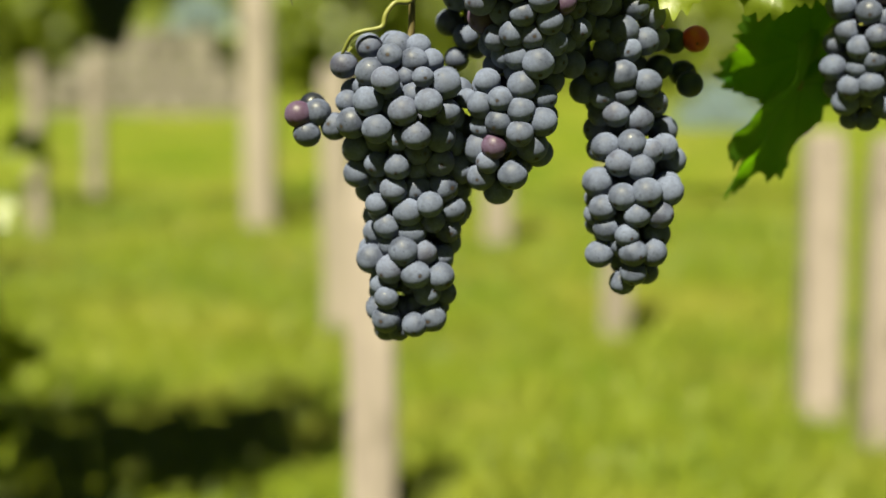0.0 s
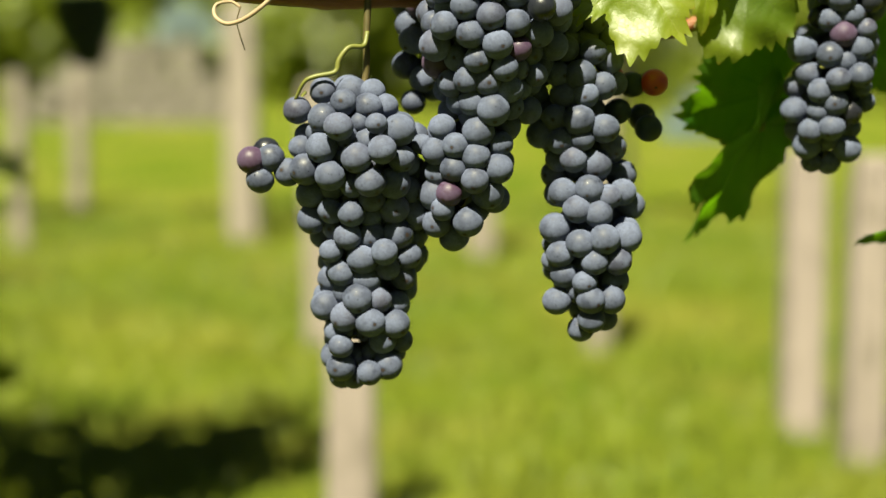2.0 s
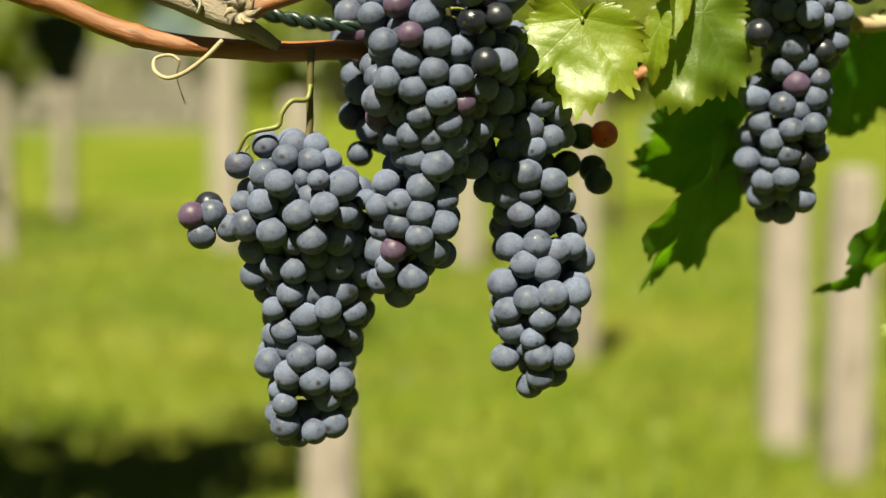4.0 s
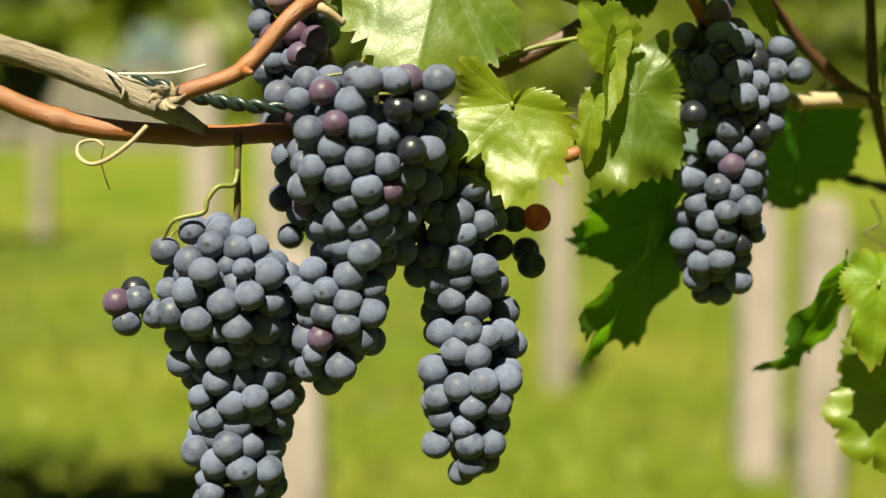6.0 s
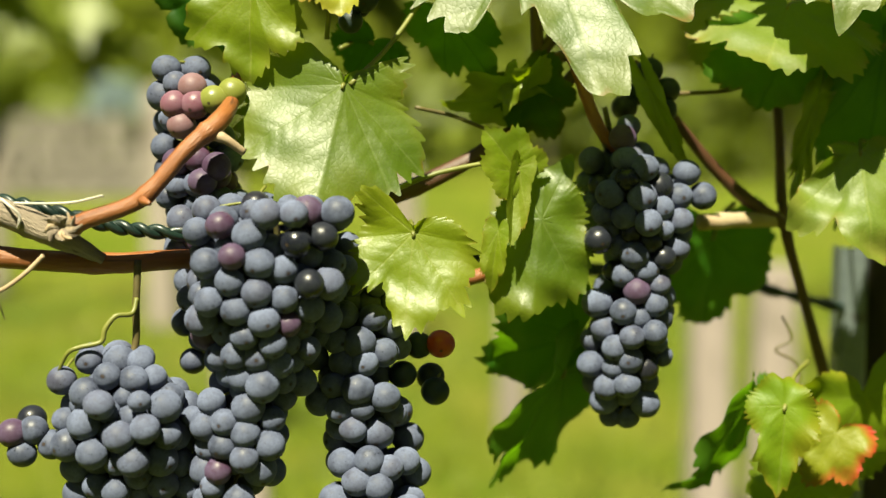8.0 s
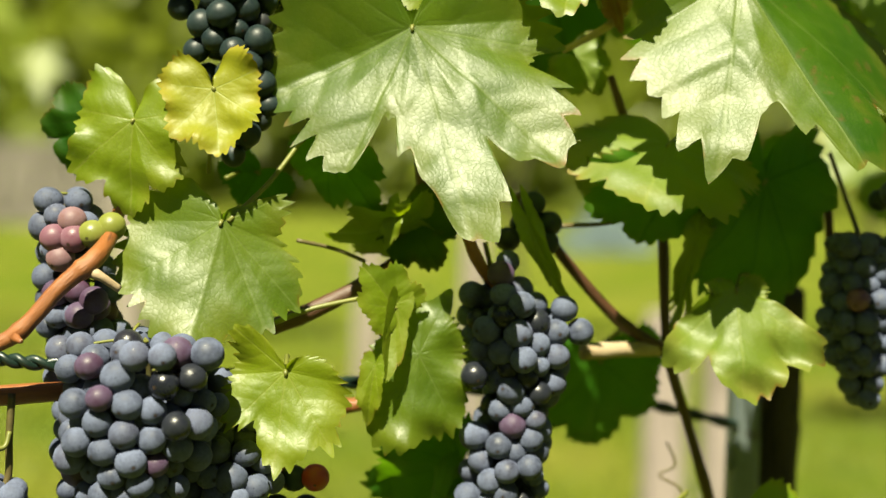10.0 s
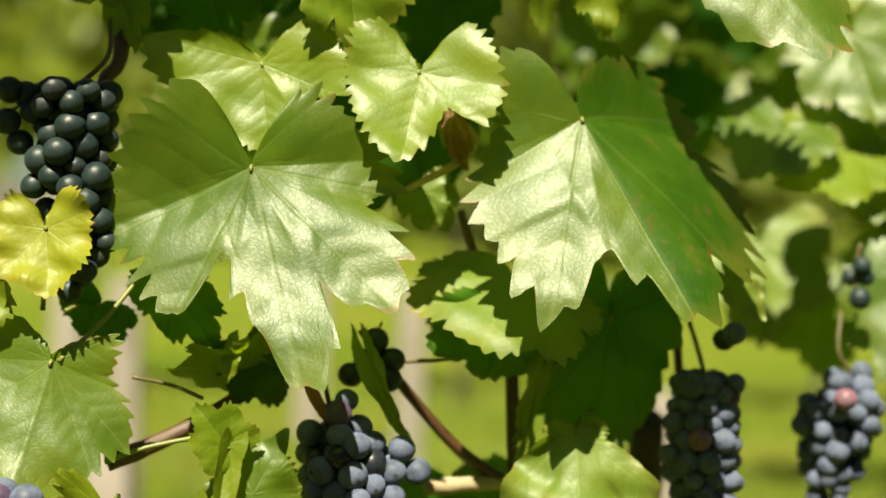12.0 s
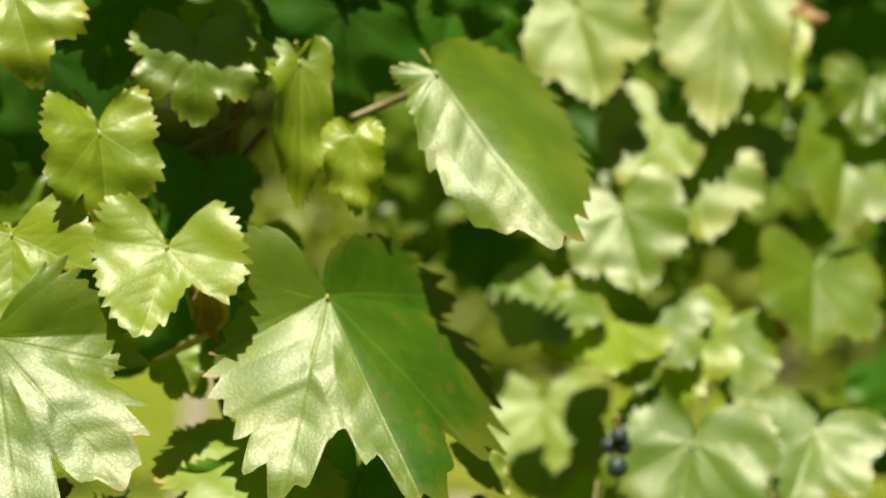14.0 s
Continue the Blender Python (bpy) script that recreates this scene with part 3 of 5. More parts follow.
P1 = (-0.157, 3.253)
P2 = (-0.392, 5.537)
P3 = (-1.109, 8.807)
P4 = (0.303, 8.154)
P5 = (0.656, 5.421)
P6 = (1.118, 4.199)
P7 = (1.217, 3.921)
P8 = (-2.367, 8.416)
P9 = (-2.570, 10.661)
for (px, py), wide, lean in ((P1, 0.115, -0.01), (P2, 0.13, -0.02), (P3, 0.2, -0.01), (P4, 0.16, 0.02), (P5, 0.11, 0.0), (P6, 0.12, -0.015), (P7, 0.115, 0.0), (P8, 0.1, 0.01), (P9, 0.12, 0.03)):
    vineyard_post(px, py, wide, 1.45 if wide == 0.2 else 0.85 if px > 0.9 else 0.8 if wide == 0.115 else 1.02, lean, wide > 0.12 or py > 6 or wide == 0.11)


def row_vine(x, y, seed, spots, count, size, trunk=True, label="leafy grapevine of the next row tied to wires", tall=1.35):
    ob = thing("row_vine", (x, y, 0), label, "vine", "vines of the next rows")
    if trunk:
        stem(ob, "trunk", [(x, y, -0.1), (x + 0.03, y, tall * 0.3), (x - 0.02, y + 0.02, tall * 0.67), (x + 0.05, y, tall)], [0.035, 0.028, 0.025, 0.02], BARK, sides=9, gnarl=0.12, seed=seed)
    v, f = scatter_leaves(count, spots, size, seed)
    tagged(under(ob, "foliage", mesh_of("foliage", np.array(v) - np.array((x, y, 0)), f, FOLIAGE)), "", "", "", "stuff")
    return ob


row_vine(-1.55, 2.9, 11, [(-1.9, 2.85, 1.45, 0.5, 0.3, 0.3), (-1.35, 2.9, 1.5, 0.45, 0.3, 0.32), (-1.05, 2.95, 1.5, 0.3, 0.4, 0.2), (-0.85, 3.2, 1.55, 0.3, 0.4, 0.15), (-1.5, 3.3, 1.5, 0.5, 0.4, 0.25)], 560, 0.12)
row_vine(-1.2, 3.0, 14, [(-1.05, 3.0, 0.55, 0.16, 0.2, 0.35), (-1.2, 3.1, 0.2, 0.25, 0.2, 0.2)], 260, 0.09, True, "low leafy vine shoots beside the post", 0.6)
for k, (vx, vy) in enumerate(((-3.4, 6.0), (2.9, 6.2), (-3.6, 9.2), (-1.2, 9.4), (1.3, 9.6), (3.6, 9.2))):
    row_vine(vx, vy, 20 + k, [(vx - 0.4, vy, 1.95, 0.5, 0.3, 0.25), (vx + 0.4, vy, 1.9, 0.5, 0.3, 0.25)], 200, 0.13)


# Unseen row added behind the camera; its shade cuts light bounced off the grass.
for k, vx in enumerate((-3.2, -1.6, 0.0, 1.6, 3.2)):
    row_vine(vx, -1.4, 40 + k, [(vx - 0.4, -1.4, 1.85, 0.6, 0.3, 0.45), (vx + 0.4, -1.4, 1.8, 0.6, 0.3, 0.45), (vx, -1.4, 0.9, 0.8, 0.3, 0.5)], 520, 0.14)


def far_tree(x, y, height, wide, seed):
    ob = thing("tree", (x, y, 0), "sunlit leafy tree far behind the vineyard", "tree", "far trees")
    rng = np.random.default_rng(seed)
    stem(ob, "trunk", [(x, y, -0.2), (x + 0.1, y, height * 0.3), (x - 0.1, y, height * 0.7)], [0.22, 0.16, 0.06], BARK, sides=9, gnarl=0.08, seed=seed)
    spots = [(x + rng.normal(0, wide * 0.4), y + rng.normal(0, wide * 0.3), rng.uniform(0.12, 0.95) * height, wide * 0.35, wide * 0.35, height * 0.12) for _ in range(16)]
    v, f = scatter_leaves(1900, spots, 0.6, seed, 0.8)
    under(ob, "crown", mesh_of("crown", np.array(v) - np.array((x, y, 0)), f, FOLIAGE))


for k in range(9):
    far_tree(-22 + 6.1 * k + (k % 2) * 1.3, 50 + (k * 3 % 4), 15 + (k * 5 % 3), 5.2, 90 + k)
for k in range(13):
    far_tree(-27 + 4.4 * k + (k % 3) * 0.7, 38 + (k * 7 % 5) * 1.6, 9 + (k * 5 % 4), 3.6, 60 + k)


def hedge_bush(x, y, height, seed):
    ob = thing("bush", (x, y, 0), "sunlit green bush along the field edge", "bush", "bushes along the field edge")
    rng = np.random.default_rng(seed)
    for k in range(5):
        a = rng.uniform(0, 6.28)
        stem(ob, "stem", [(x, y, -0.1), (x + 0.25 * math.cos(a), y + 0.25 * math.sin(a), height * 0.4), (x + 0.7 * math.cos(a), y + 0.6 * math.sin(a), height * 0.8)], [0.05, 0.035, 0.015], BARK, sides=7, gnarl=0.1, seed=seed + k)
    spots = [(x + rng.normal(0, 1.0), y + rng.normal(0, 0.4), rng.uniform(0.08, 0.9) * height, 0.8, 0.5, height * 0.2) for _ in range(12)]
    v, f = scatter_leaves(700, spots, 0.32, seed, 0.5)
    tagged(under(ob, "foliage", mesh_of("foliage", np.array(v) - np.array((x, y, 0)), f, FOLIAGE)), "", "", "", "stuff")


for k in range(14):
    hedge_bush(-17 + 2.9 * k + (k % 3) * 0.4, 30 + (k * 5 % 4) * 0.5, 2.3 + (k * 7 % 4) * 0.35, 130 + k)


def far_wall():
    ob = thing("stone_wall", (-4.9, 24, 0), "low cream dry-stone wall at the field edge", "wall")
    rng = np.random.default_rng(3)
    shapes = []
    for k in range(4):
        v = [(sx * (0.5 - rng.uniform(0.02, 0.1)), sy * 0.5, sz * (0.5 - rng.uniform(0.02, 0.1))) for sz in (-1, 1) for sy in (-1, 1) for sx in (-1, 1)]
        shapes.append(mesh_of("stone", v, [(0, 1, 5, 4), (1, 3, 7, 5), (3, 2, 6, 7), (2, 0, 4, 6), (4, 5, 7, 6), (0, 2, 3, 1)], STONE, False))
    for row in range(5):
        x = -1.9 + 0.3 * row
        while x < 1.5 - 0.1 * row:
            w = rng.uniform(0.35, 0.6)
            under(ob, "stone", shapes[int(rng.integers(4))], "", Matrix.Translation((x + w / 2, rng.uniform(-0.05, 0.05), 0.13 + 0.27 * row)) @ Matrix.Diagonal((w, 0.5, 0.28, 1)))
            x += w


def crate(x, y, z):
    """A slatted harvest crate."""
    ob = thing("harvest_crate", (x, y, z), "pale blue plastic harvest crate at the field edge", "crate", "harvest crates")
    for h in (0.05, 0.15, 0.25):
        for a, b, lx, ly in ((0, -0.2, 0.6, 0.015), (0, 0.2, 0.6, 0.015), (-0.3, 0, 0.015, 0.4), (0.3, 0, 0.015, 0.4)):
            v = [(a + sx * lx / 2, b + sy * ly / 2, h + sz * 0.04) for sz in (-1, 1) for sy in (-1, 1) for sx in (-1, 1)]
            under(ob, "slat", mesh_of("slat", v, [(0, 1, 5, 4), (1, 3, 7, 5), (3, 2, 6, 7), (2, 0, 4, 6), (4, 5, 7, 6), (0, 2, 3, 1)], BLUEPLASTIC, False))
    v = [(sx * 0.29, sy * 0.19, 0.01 + sz * 0.01) for sz in (0, 1) for sy in (-1, 1) for sx in (-1, 1)]
    under(ob, "base", mesh_of("base", v, [(0, 1, 5, 4), (1, 3, 7, 5), (3, 2, 6, 7), (2, 0, 4, 6), (4, 5, 7, 6), (0, 2, 3, 1)], BLUEPLASTIC, False))


far_wall()
for cx, cz in ((-4.2, 1.36), (-3.75, 1.36), (-4.0, 1.65)):
    crate(cx + 0.05, 24.0, cz)
for cx, cz in ((3.5, 0.0), (4.15, 0.0), (3.8, 0.29)):
    crate(cx, 20.0, cz)

# ---- the near vine: wood, wires, post ----
vine = thing("grapevine", (0.52, 1.16, 0.0), "grapevine with ripe blue-black grapes, green leaves and brown canes", "vine")
trunk_x = (0.5074, 1.1600, 1.1007)
stem(vine, "trunk", [(trunk_x[0] + 0.05, 1.16, -0.1), (trunk_x[0] + 0.03, 1.15, 0.4), (trunk_x[0] + 0.01, 1.17, 0.8), (trunk_x[0], 1.15, 1.05), (trunk_x[0] - 0.01, 1.1, 1.2)], [0.03, 0.025, 0.021, 0.018, 0.012], BARK, "dark shaggy bark", sides=12, gnarl=0.16, seed=4, steps=9)
stem(vine, "old_arm", [(-0.2073, 0.8620, 1.2171), (-0.1583, 0.8620, 1.2048), (-0.1118, 0.8600, 1.1905), (-0.0651, 0.8570, 1.1722), (-0.0353, 0.8650, 1.1555)], [0.0075, 0.007, 0.0072, 0.008, 0.003], OLDWOOD, "weathered grey peeling two-year-old wood", sides=14, gnarl=0.07, seed=2, steps=10)
stem(vine, "cane", [(-0.2134, 0.8680, 1.1957), (-0.1610, 0.8680, 1.1791), (-0.1269, 0.8680, 1.1650), (-0.0925, 0.8680, 1.1567), (-0.0362, 0.8720, 1.1527), (0.0075, 0.8850, 1.1536), (0.0797, 0.9300, 1.1496), (0.1645, 0.9500, 1.1356), (0.1945, 0.9500, 1.1436)], [0.0066, 0.0064, 0.0064, 0.006, 0.006, 0.005, 0.005, 0.004], CANE, "red-brown ripened cane", sides=12, knots=0.16, gnarl=0.02, seed=3, steps=9, knot_gap=14)
stem(vine, "cane", [(-0.0552, 0.8530, 1.1706), (-0.0423, 0.8500, 1.1780), (-0.0126, 0.8520, 1.1897), (0.0117, 0.8580, 1.2165), (0.0290, 0.8670, 1.2325), (0.0340, 0.8920, 1.2450), (0.0350, 0.9250, 1.2640)], [0.0048, 0.0048, 0.0046, 0.0048, 0.0056, 0.0042, 0.0036], CANE, "orange-brown ripened cane", sides=12, knots=0.2, gnarl=0.02, seed=5, steps=9, knot_gap=13)
stem(vine, "spur", [(0.0259, 0.8640, 1.2248), (0.0329, 0.8620, 1.2221), (0.0424, 0.8660, 1.2149)], [0.0035, 0.0026, 0.0022], STRAW, "", sides=9, knots=0.1, seed=6)
stem(vine, "bud", [(-0.0110, 0.8480, 1.1890), (-0.0062, 0.8420, 1.1877)], [0.003, 0.0012], CANE, sides=8)
stem(vine, "cane", [(0.1242, 0.9300, 1.1867), (0.1482, 0.9350, 1.1968), (0.1794, 0.9400, 1.2132), (0.2115, 0.9500, 1.2364), (0.2511, 0.9600, 1.2769), (0.2168, 0.9500, 1.2699), (0.2323, 0.9550, 1.2949)], [0.0052, 0.0055, 0.0045, 0.004, 0.004, 0.004], DARKCANE, "", sides=10, knots=0.12, seed=7)
stem(vine, "cane", [(0.2151, 0.9300, 1.3254), (0.2239, 0.9300, 1.2954), (0.2391, 0.9250, 1.2549), (0.2471, 0.9200, 1.2331), (0.2579, 0.9220, 1.2179), (0.2768, 0.9300, 1.2007)], [0.0028, 0.003, 0.0034, 0.004, 0.0032, 0.0026], CANE, "", sides=9, knots=0.15, seed=8)
stem(vine, "cane", [(0.2760, 0.9600, 1.2701), (0.3063, 0.9650, 1.2316), (0.3458, 0.9750, 1.1902), (0.3832, 0.9850, 1.1660)], [0.003, 0.0035, 0.004, 0.0042], DARKCANE, "", sides=9, knots=0.12, seed=9)
stem(vine, "cut_cane", [(0.3212, 0.9650, 1.1695), (0.3455, 0.9720, 1.1705), (0.3875, 0.9900, 1.1701)], [0.0054, 0.005, 0.0055], STRAW, "pale pruned cane stub", sides=12, knots=0.1, gnarl=0.04, seed=10)
stem(vine, "cane", [(0.3726, 0.9850, 1.2898), (0.3753, 0.9850, 1.2428), (0.3816, 0.9850, 1.1696), (0.3994, 1.0000, 1.1197), (0.4236, 1.0200, 1.0552), (0.4354, 1.0300, 1.0057)], [0.0026, 0.003, 0.0034, 0.0034, 0.004, 0.004], DARKCANE, "", sides=9, knots=0.15, seed=11)
stem(vine, "petiole", [(0.1270, 0.9000, 1.1932), (0.1500, 0.9000, 1.2021), (0.1833, 0.9050, 1.2086), (0.1934, 0.9050, 1.2047)], [0.0016, 0.0014, 0.0014], STALK, seed=12)
stem(vine, "petiole", [(0.1390, 0.9200, 1.2409), (0.1611, 0.9250, 1.2360), (0.1808, 0.9250, 1.2284)], [0.0013, 0.0013, 0.0012], BROWNSTALK, seed=13)
stem(vine, "petiole", [(0.1009, 0.8850, 1.2531), (0.1237, 0.9100, 1.2768), (0.1442, 0.9300, 1.3064), (0.1401, 0.9300, 1.2998)], [0.0015, 0.0014, 0.0016], STALK, seed=14)
stem(vine, "petiole", [(0.3031, 0.9600, 1.2506), (0.3311, 0.9650, 1.2523), (0.3539, 0.9700, 1.2568)], [0.0016, 0.0014, 0.0014], BROWNSTALK, seed=15)
stem(vine, "shoot", [(0.2160, 0.9500, 1.3675), (0.2152, 0.9500, 1.2764), (0.2295, 0.9500, 1.2663)], [0.004, 0.0038, 0.003], DARKCANE, "", sides=9, knots=0.15, seed=16)
stem(vine, "shoot", [(0.3390, 0.9900, 1.3480), (0.3494, 0.9900, 1.3188), (0.3783, 1.0000, 1.2481), (0.3829, 1.0000, 1.1800)], [0.0026, 0.003, 0.003], DARKCANE, "", sides=8, knots=0.15, seed=17)
stem(vine, "shoot", [(0.4880, 1.0000, 1.2890), (0.4913, 1.0000, 1.2587), (0.4980, 1.0100, 1.2195)], [0.003, 0.003, 0.003], DARKCANE, "", sides=8, seed=18)
stem(vine, "shoot", [(0.1202, 0.9600, 1.4711), (0.1209, 0.9550, 1.4323), (0.1122, 0.9500, 1.4159), (0.1121, 0.9500, 1.3761)], [0.0045, 0.0045, 0.004], DARKCANE, "", sides=9, knots=0.15, seed=19)
for k, (a, b, c) in enumerate((((0.2775, 0.9900, 1.5204), (0.2937, 1.0000, 1.4962), (0.2995, 1.0000, 1.4681)), ((0.3462, 1.0000, 1.5546), (0.3379, 1.0000, 1.5114), (0.3338, 1.0000, 1.4880)), ((0.2842, 0.9900, 1.4794), (0.3158, 0.9900, 1.5028), (0.3519, 1.0000, 1.5280)), ((0.3251, 1.0200, 1.5321), (0.3237, 1.0200, 1.5085), (0.3246, 1.0200, 1.4851)), ((0.3603, 1.0000, 1.5172), (0.3465, 1.0000, 1.4967), (0.3328, 1.0000, 1.4764)), ((0.4165, 0.9900, 1.5285), (0.4389, 0.9900, 1.5401), (0.4602, 0.9800, 1.5503)))):
    stem(vine, "shoot", [a, b, c], [0.0026, 0.0028, 0.003] if k != 1 else [0.005, 0.0055, 0.006], DARKCANE if k in (0, 1, 4) else BROWNSTALK, sides=8, seed=30 + k)
stem(vine, "shoot", [(0.3237, 0.9500, 1.4100), (0.3403, 0.9500, 1.3931), (0.3320, 0.9500, 1.3787), (0.3099, 0.9400, 1.3652), (0.2995, 0.9400, 1.3597)], [0.0025, 0.004, 0.003, 0.0022, 0.002], STRAW, "", sides=8, seed=41)
stem(vine, "tendril", [(-0.0653, 0.8520, 1.1589), (-0.0744, 0.8500, 1.1497), (-0.0860, 0.8480, 1.1411), (-0.0964, 0.8500, 1.1380), (-0.1041, 0.8550, 1.1421), (-0.1044, 0.8600, 1.1488), (-0.0955, 0.8580, 1.1507), (-0.0897, 0.8550, 1.1474)], [0.0014, 0.0013, 0.0012, 0.001, 0.0008], STRAW, "dry pale curled tendril", seed=20, sides=7)
stem(vine, "tendril", [(-0.0897, 0.8550, 1.1474), (-0.0918, 0.8550, 1.1396), (-0.0903, 0.8560, 1.1317), (-0.0875, 0.8550, 1.1233)], [0.0004, 0.0004, 0.0004], BROWNSTALK, seed=20, sides=5)
stem(vine, "tendril", [(0.3864, 1.0000, 1.1046), (0.3926, 1.0000, 1.0894), (0.3821, 1.0000, 1.0819), (0.3949, 1.0000, 1.0742), (0.3990, 1.0000, 1.0627), (0.3927, 1.0000, 1.0551)], [0.0008, 0.0008, 0.0007], BROWNSTALK, seed=21, sides=6)
for k in range(18):
    a = k * 0.76
    o = (-0.0541, 0.8500, 1.1743)
    stem(vine, "bast_fibre", [o, (o[0] + 0.006 * math.cos(a), o[1] - 0.005, o[2] + 0.005 * math.sin(a)), (o[0] + (0.008 + 0.002 * (k % 3)) * math.cos(a + 0.5), o[1] - 0.003 - 0.0003 * k, o[2] + (0.007 + 0.002 * (k % 2)) * math.sin(a + 0.5))], [0.0022, 0.0015, 0.0005], OLDWOOD if k % 3 else STRAW, sides=6, gnarl=0.2, seed=50 + k)


def twisted_rope(name, points, radius, material, label):
    """A sheathed wire of two strands wound about each other."""
    ob = thing(name, points[0], label, "wire")
    line = curve_points(points, 40)
    for strand in (0, 1):
        pts = []
        for i, p in enumerate(line):
            a = i * 0.27 + strand * math.pi
            pts.append((p[0], p[1] + radius * 0.62 * math.cos(a), p[2] + radius * 0.62 * math.sin(a)))
        stem(ob, "strand", pts, [radius * 0.75, radius * 0.75], material, sides=8, steps=2)
    return ob


twisted_rope("training_wire", [(-0.1839, 0.8850, 1.2025), (-0.1077, 0.8850, 1.1888), (-0.0694, 0.8850, 1.1814), (-0.0316, 0.8900, 1.1717), (0.0083, 0.9000, 1.1664), (0.0940, 0.9500, 1.1543), (0.1848, 1.0000, 1.1419), (0.3352, 1.0800, 1.1226), (0.3878, 1.1000, 1.1142), (0.4666, 1.1200, 1.0948)], 0.0034, ROPE, "dark green plastic-sheathed twisted training wire")
tie = thing("plant_tie", (-0.0822, 0.8500, 1.1830), "thin white string tied round the grey wood", "string")
stem(tie, "knot", [(-0.0891, 0.8580, 1.1892), (-0.0820, 0.8460, 1.1866), (-0.0767, 0.8465, 1.1811), (-0.0781, 0.8500, 1.1744), (-0.0842, 0.8660, 1.1731)], [0.0009, 0.0009, 0.0009], STRING, sides=7, seed=1)
stem(tie, "tail", [(-0.0806, 0.8520, 1.1873), (-0.0636, 0.8500, 1.1872), (-0.0479, 0.8480, 1.1881), (-0.0315, 0.8450, 1.1920)], [0.0007, 0.0007, 0.0006], STRING, sides=7, seed=1)


def steel_post(x, y, height):
    ob = thing("steel_post", (x, y, -0.3), "galvanised steel trellis post beside the vine trunk", "post")
    prof = [(a * 0.6, b * 0.6) for a, b in ((-0.018, 0.02), (-0.018, -0.012), (-0.012, -0.018), (0.012, -0.018), (0.018, -0.012), (0.018, 0.02), (0.015, 0.02), (0.015, -0.011), (0.011, -0.015), (-0.011, -0.015), (-0.015, -0.011), (-0.015, 0.02))]
    n = len(prof)
    verts = [(a, b, z) for z in (0.0, height + 0.3) for a, b in prof]
    faces = [(k, (k + 1) % n, n + (k + 1) % n, n + k) for k in range(n)]
    under(ob, "profile", mesh_of("profile", verts, faces, STEEL, False))
    for k in range(9):
        v, f = tube([(-0.011, -0.007, 0.4 + 0.12 * k), (-0.014, -0.008, 0.405 + 0.12 * k), (-0.0135, -0.008, 0.42 + 0.12 * k)], [0.0025, 0.002, 0.001], sides=6, steps=2)
        under(ob, "wire_hook", mesh_of("wire_hook", v, f, STEEL))
    return ob


post_x = (0.4761, 1.1300, 1.1043)
steel_post(post_x[0], 1.13, 1.14)

# ---- grape bunches ----
RIPE = ((BLUE, 0.975), (PURPLE, 0.01), (SHINY, 0.015))
bunch((-0.0186, 0.8680, 1.1466), [(-0.0310, 0.8620, 1.0960), (-0.0240, 0.8580, 1.0850), (-0.0215, 0.8570, 1.0680), (-0.0210, 0.8600, 1.0520), (-0.0200, 0.8700, 1.0370), (-0.0185, 0.8740, 1.0220), (-0.0160, 0.8740, 1.0050), (-0.0185, 0.8720, 0.9900), (-0.0210, 0.8680, 0.9760), (-0.0195, 0.8660, 0.9625), (-0.0215, 0.8660, 0.9490), (-0.0220, 0.8660, 0.9380), (-0.0240, 0.8660, 0.9320)],
      [0.0261, 0.0426, 0.0442, 0.0426, 0.0416, 0.0421, 0.0426, 0.0329, 0.0323, 0.0287, 0.0287, 0.0271, 0.0188], "long tapering bunch of bloomed blue-black grapes", 1, kinds=((BLUE, 0.99), (PURPLE, 0.01)),
      stalk=[(-0.0173, 0.8700, 1.1547), (-0.0184, 0.8680, 1.1305), (-0.0197, 0.8680, 1.1045)], stalk_radius=0.0022,
      wing=[((-0.0852, 0.8570, 1.0598), PURPLE), ((-0.0741, 0.8590, 1.0609), BLUE), ((-0.0804, 0.8580, 1.0483), BLUE), ((-0.0782, 0.8740, 1.0640), SHINY), ((-0.0642, 0.8600, 1.0526), BLUE), ((-0.0584, 0.8600, 1.0886), BLUE)])
bunch((0.0599, 0.8580, 1.1953), [(0.0600, 0.8520, 1.1800), (0.0610, 0.8520, 1.1690), (0.0585, 0.8520, 1.1530), (0.0585, 0.8520, 1.1380), (0.0550, 0.8520, 1.1220), (0.0545, 0.8520, 1.1060), (0.0505, 0.8520, 1.0905), (0.0425, 0.8520, 1.0745), (0.0415, 0.8520, 1.0585), (0.0410, 0.8520, 1.0425), (0.0345, 0.8520, 1.0265), (0.0345, 0.8520, 1.0180)],
      [0.0465, 0.0518, 0.0518, 0.0518, 0.0445, 0.0347, 0.0306, 0.0315, 0.0306, 0.0310, 0.0233, 0.0129], "large broad-shouldered bunch of bloomed blue-black grapes", 2, kinds=((BLUE, 0.96), (PURPLE, 0.04)),
      stalk=[(0.0599, 0.8950, 1.2082), (0.0623, 0.8700, 1.1845)],
      marked=[((0.0870, 0.8200, 1.1512), 0.009, SHINY), ((0.0361, 0.8200, 1.1677), 0.009, PURPLE)],
      wing=[((0.0500, 0.8500, 1.1860), SHINY), ((0.0930, 0.8500, 1.1800), SHINY), ((0.0327, 0.8460, 1.1782), BLUE), ((0.0730, 0.8240, 1.1680), SHINY), ((0.0870, 0.8300, 1.1710), SHINY)])
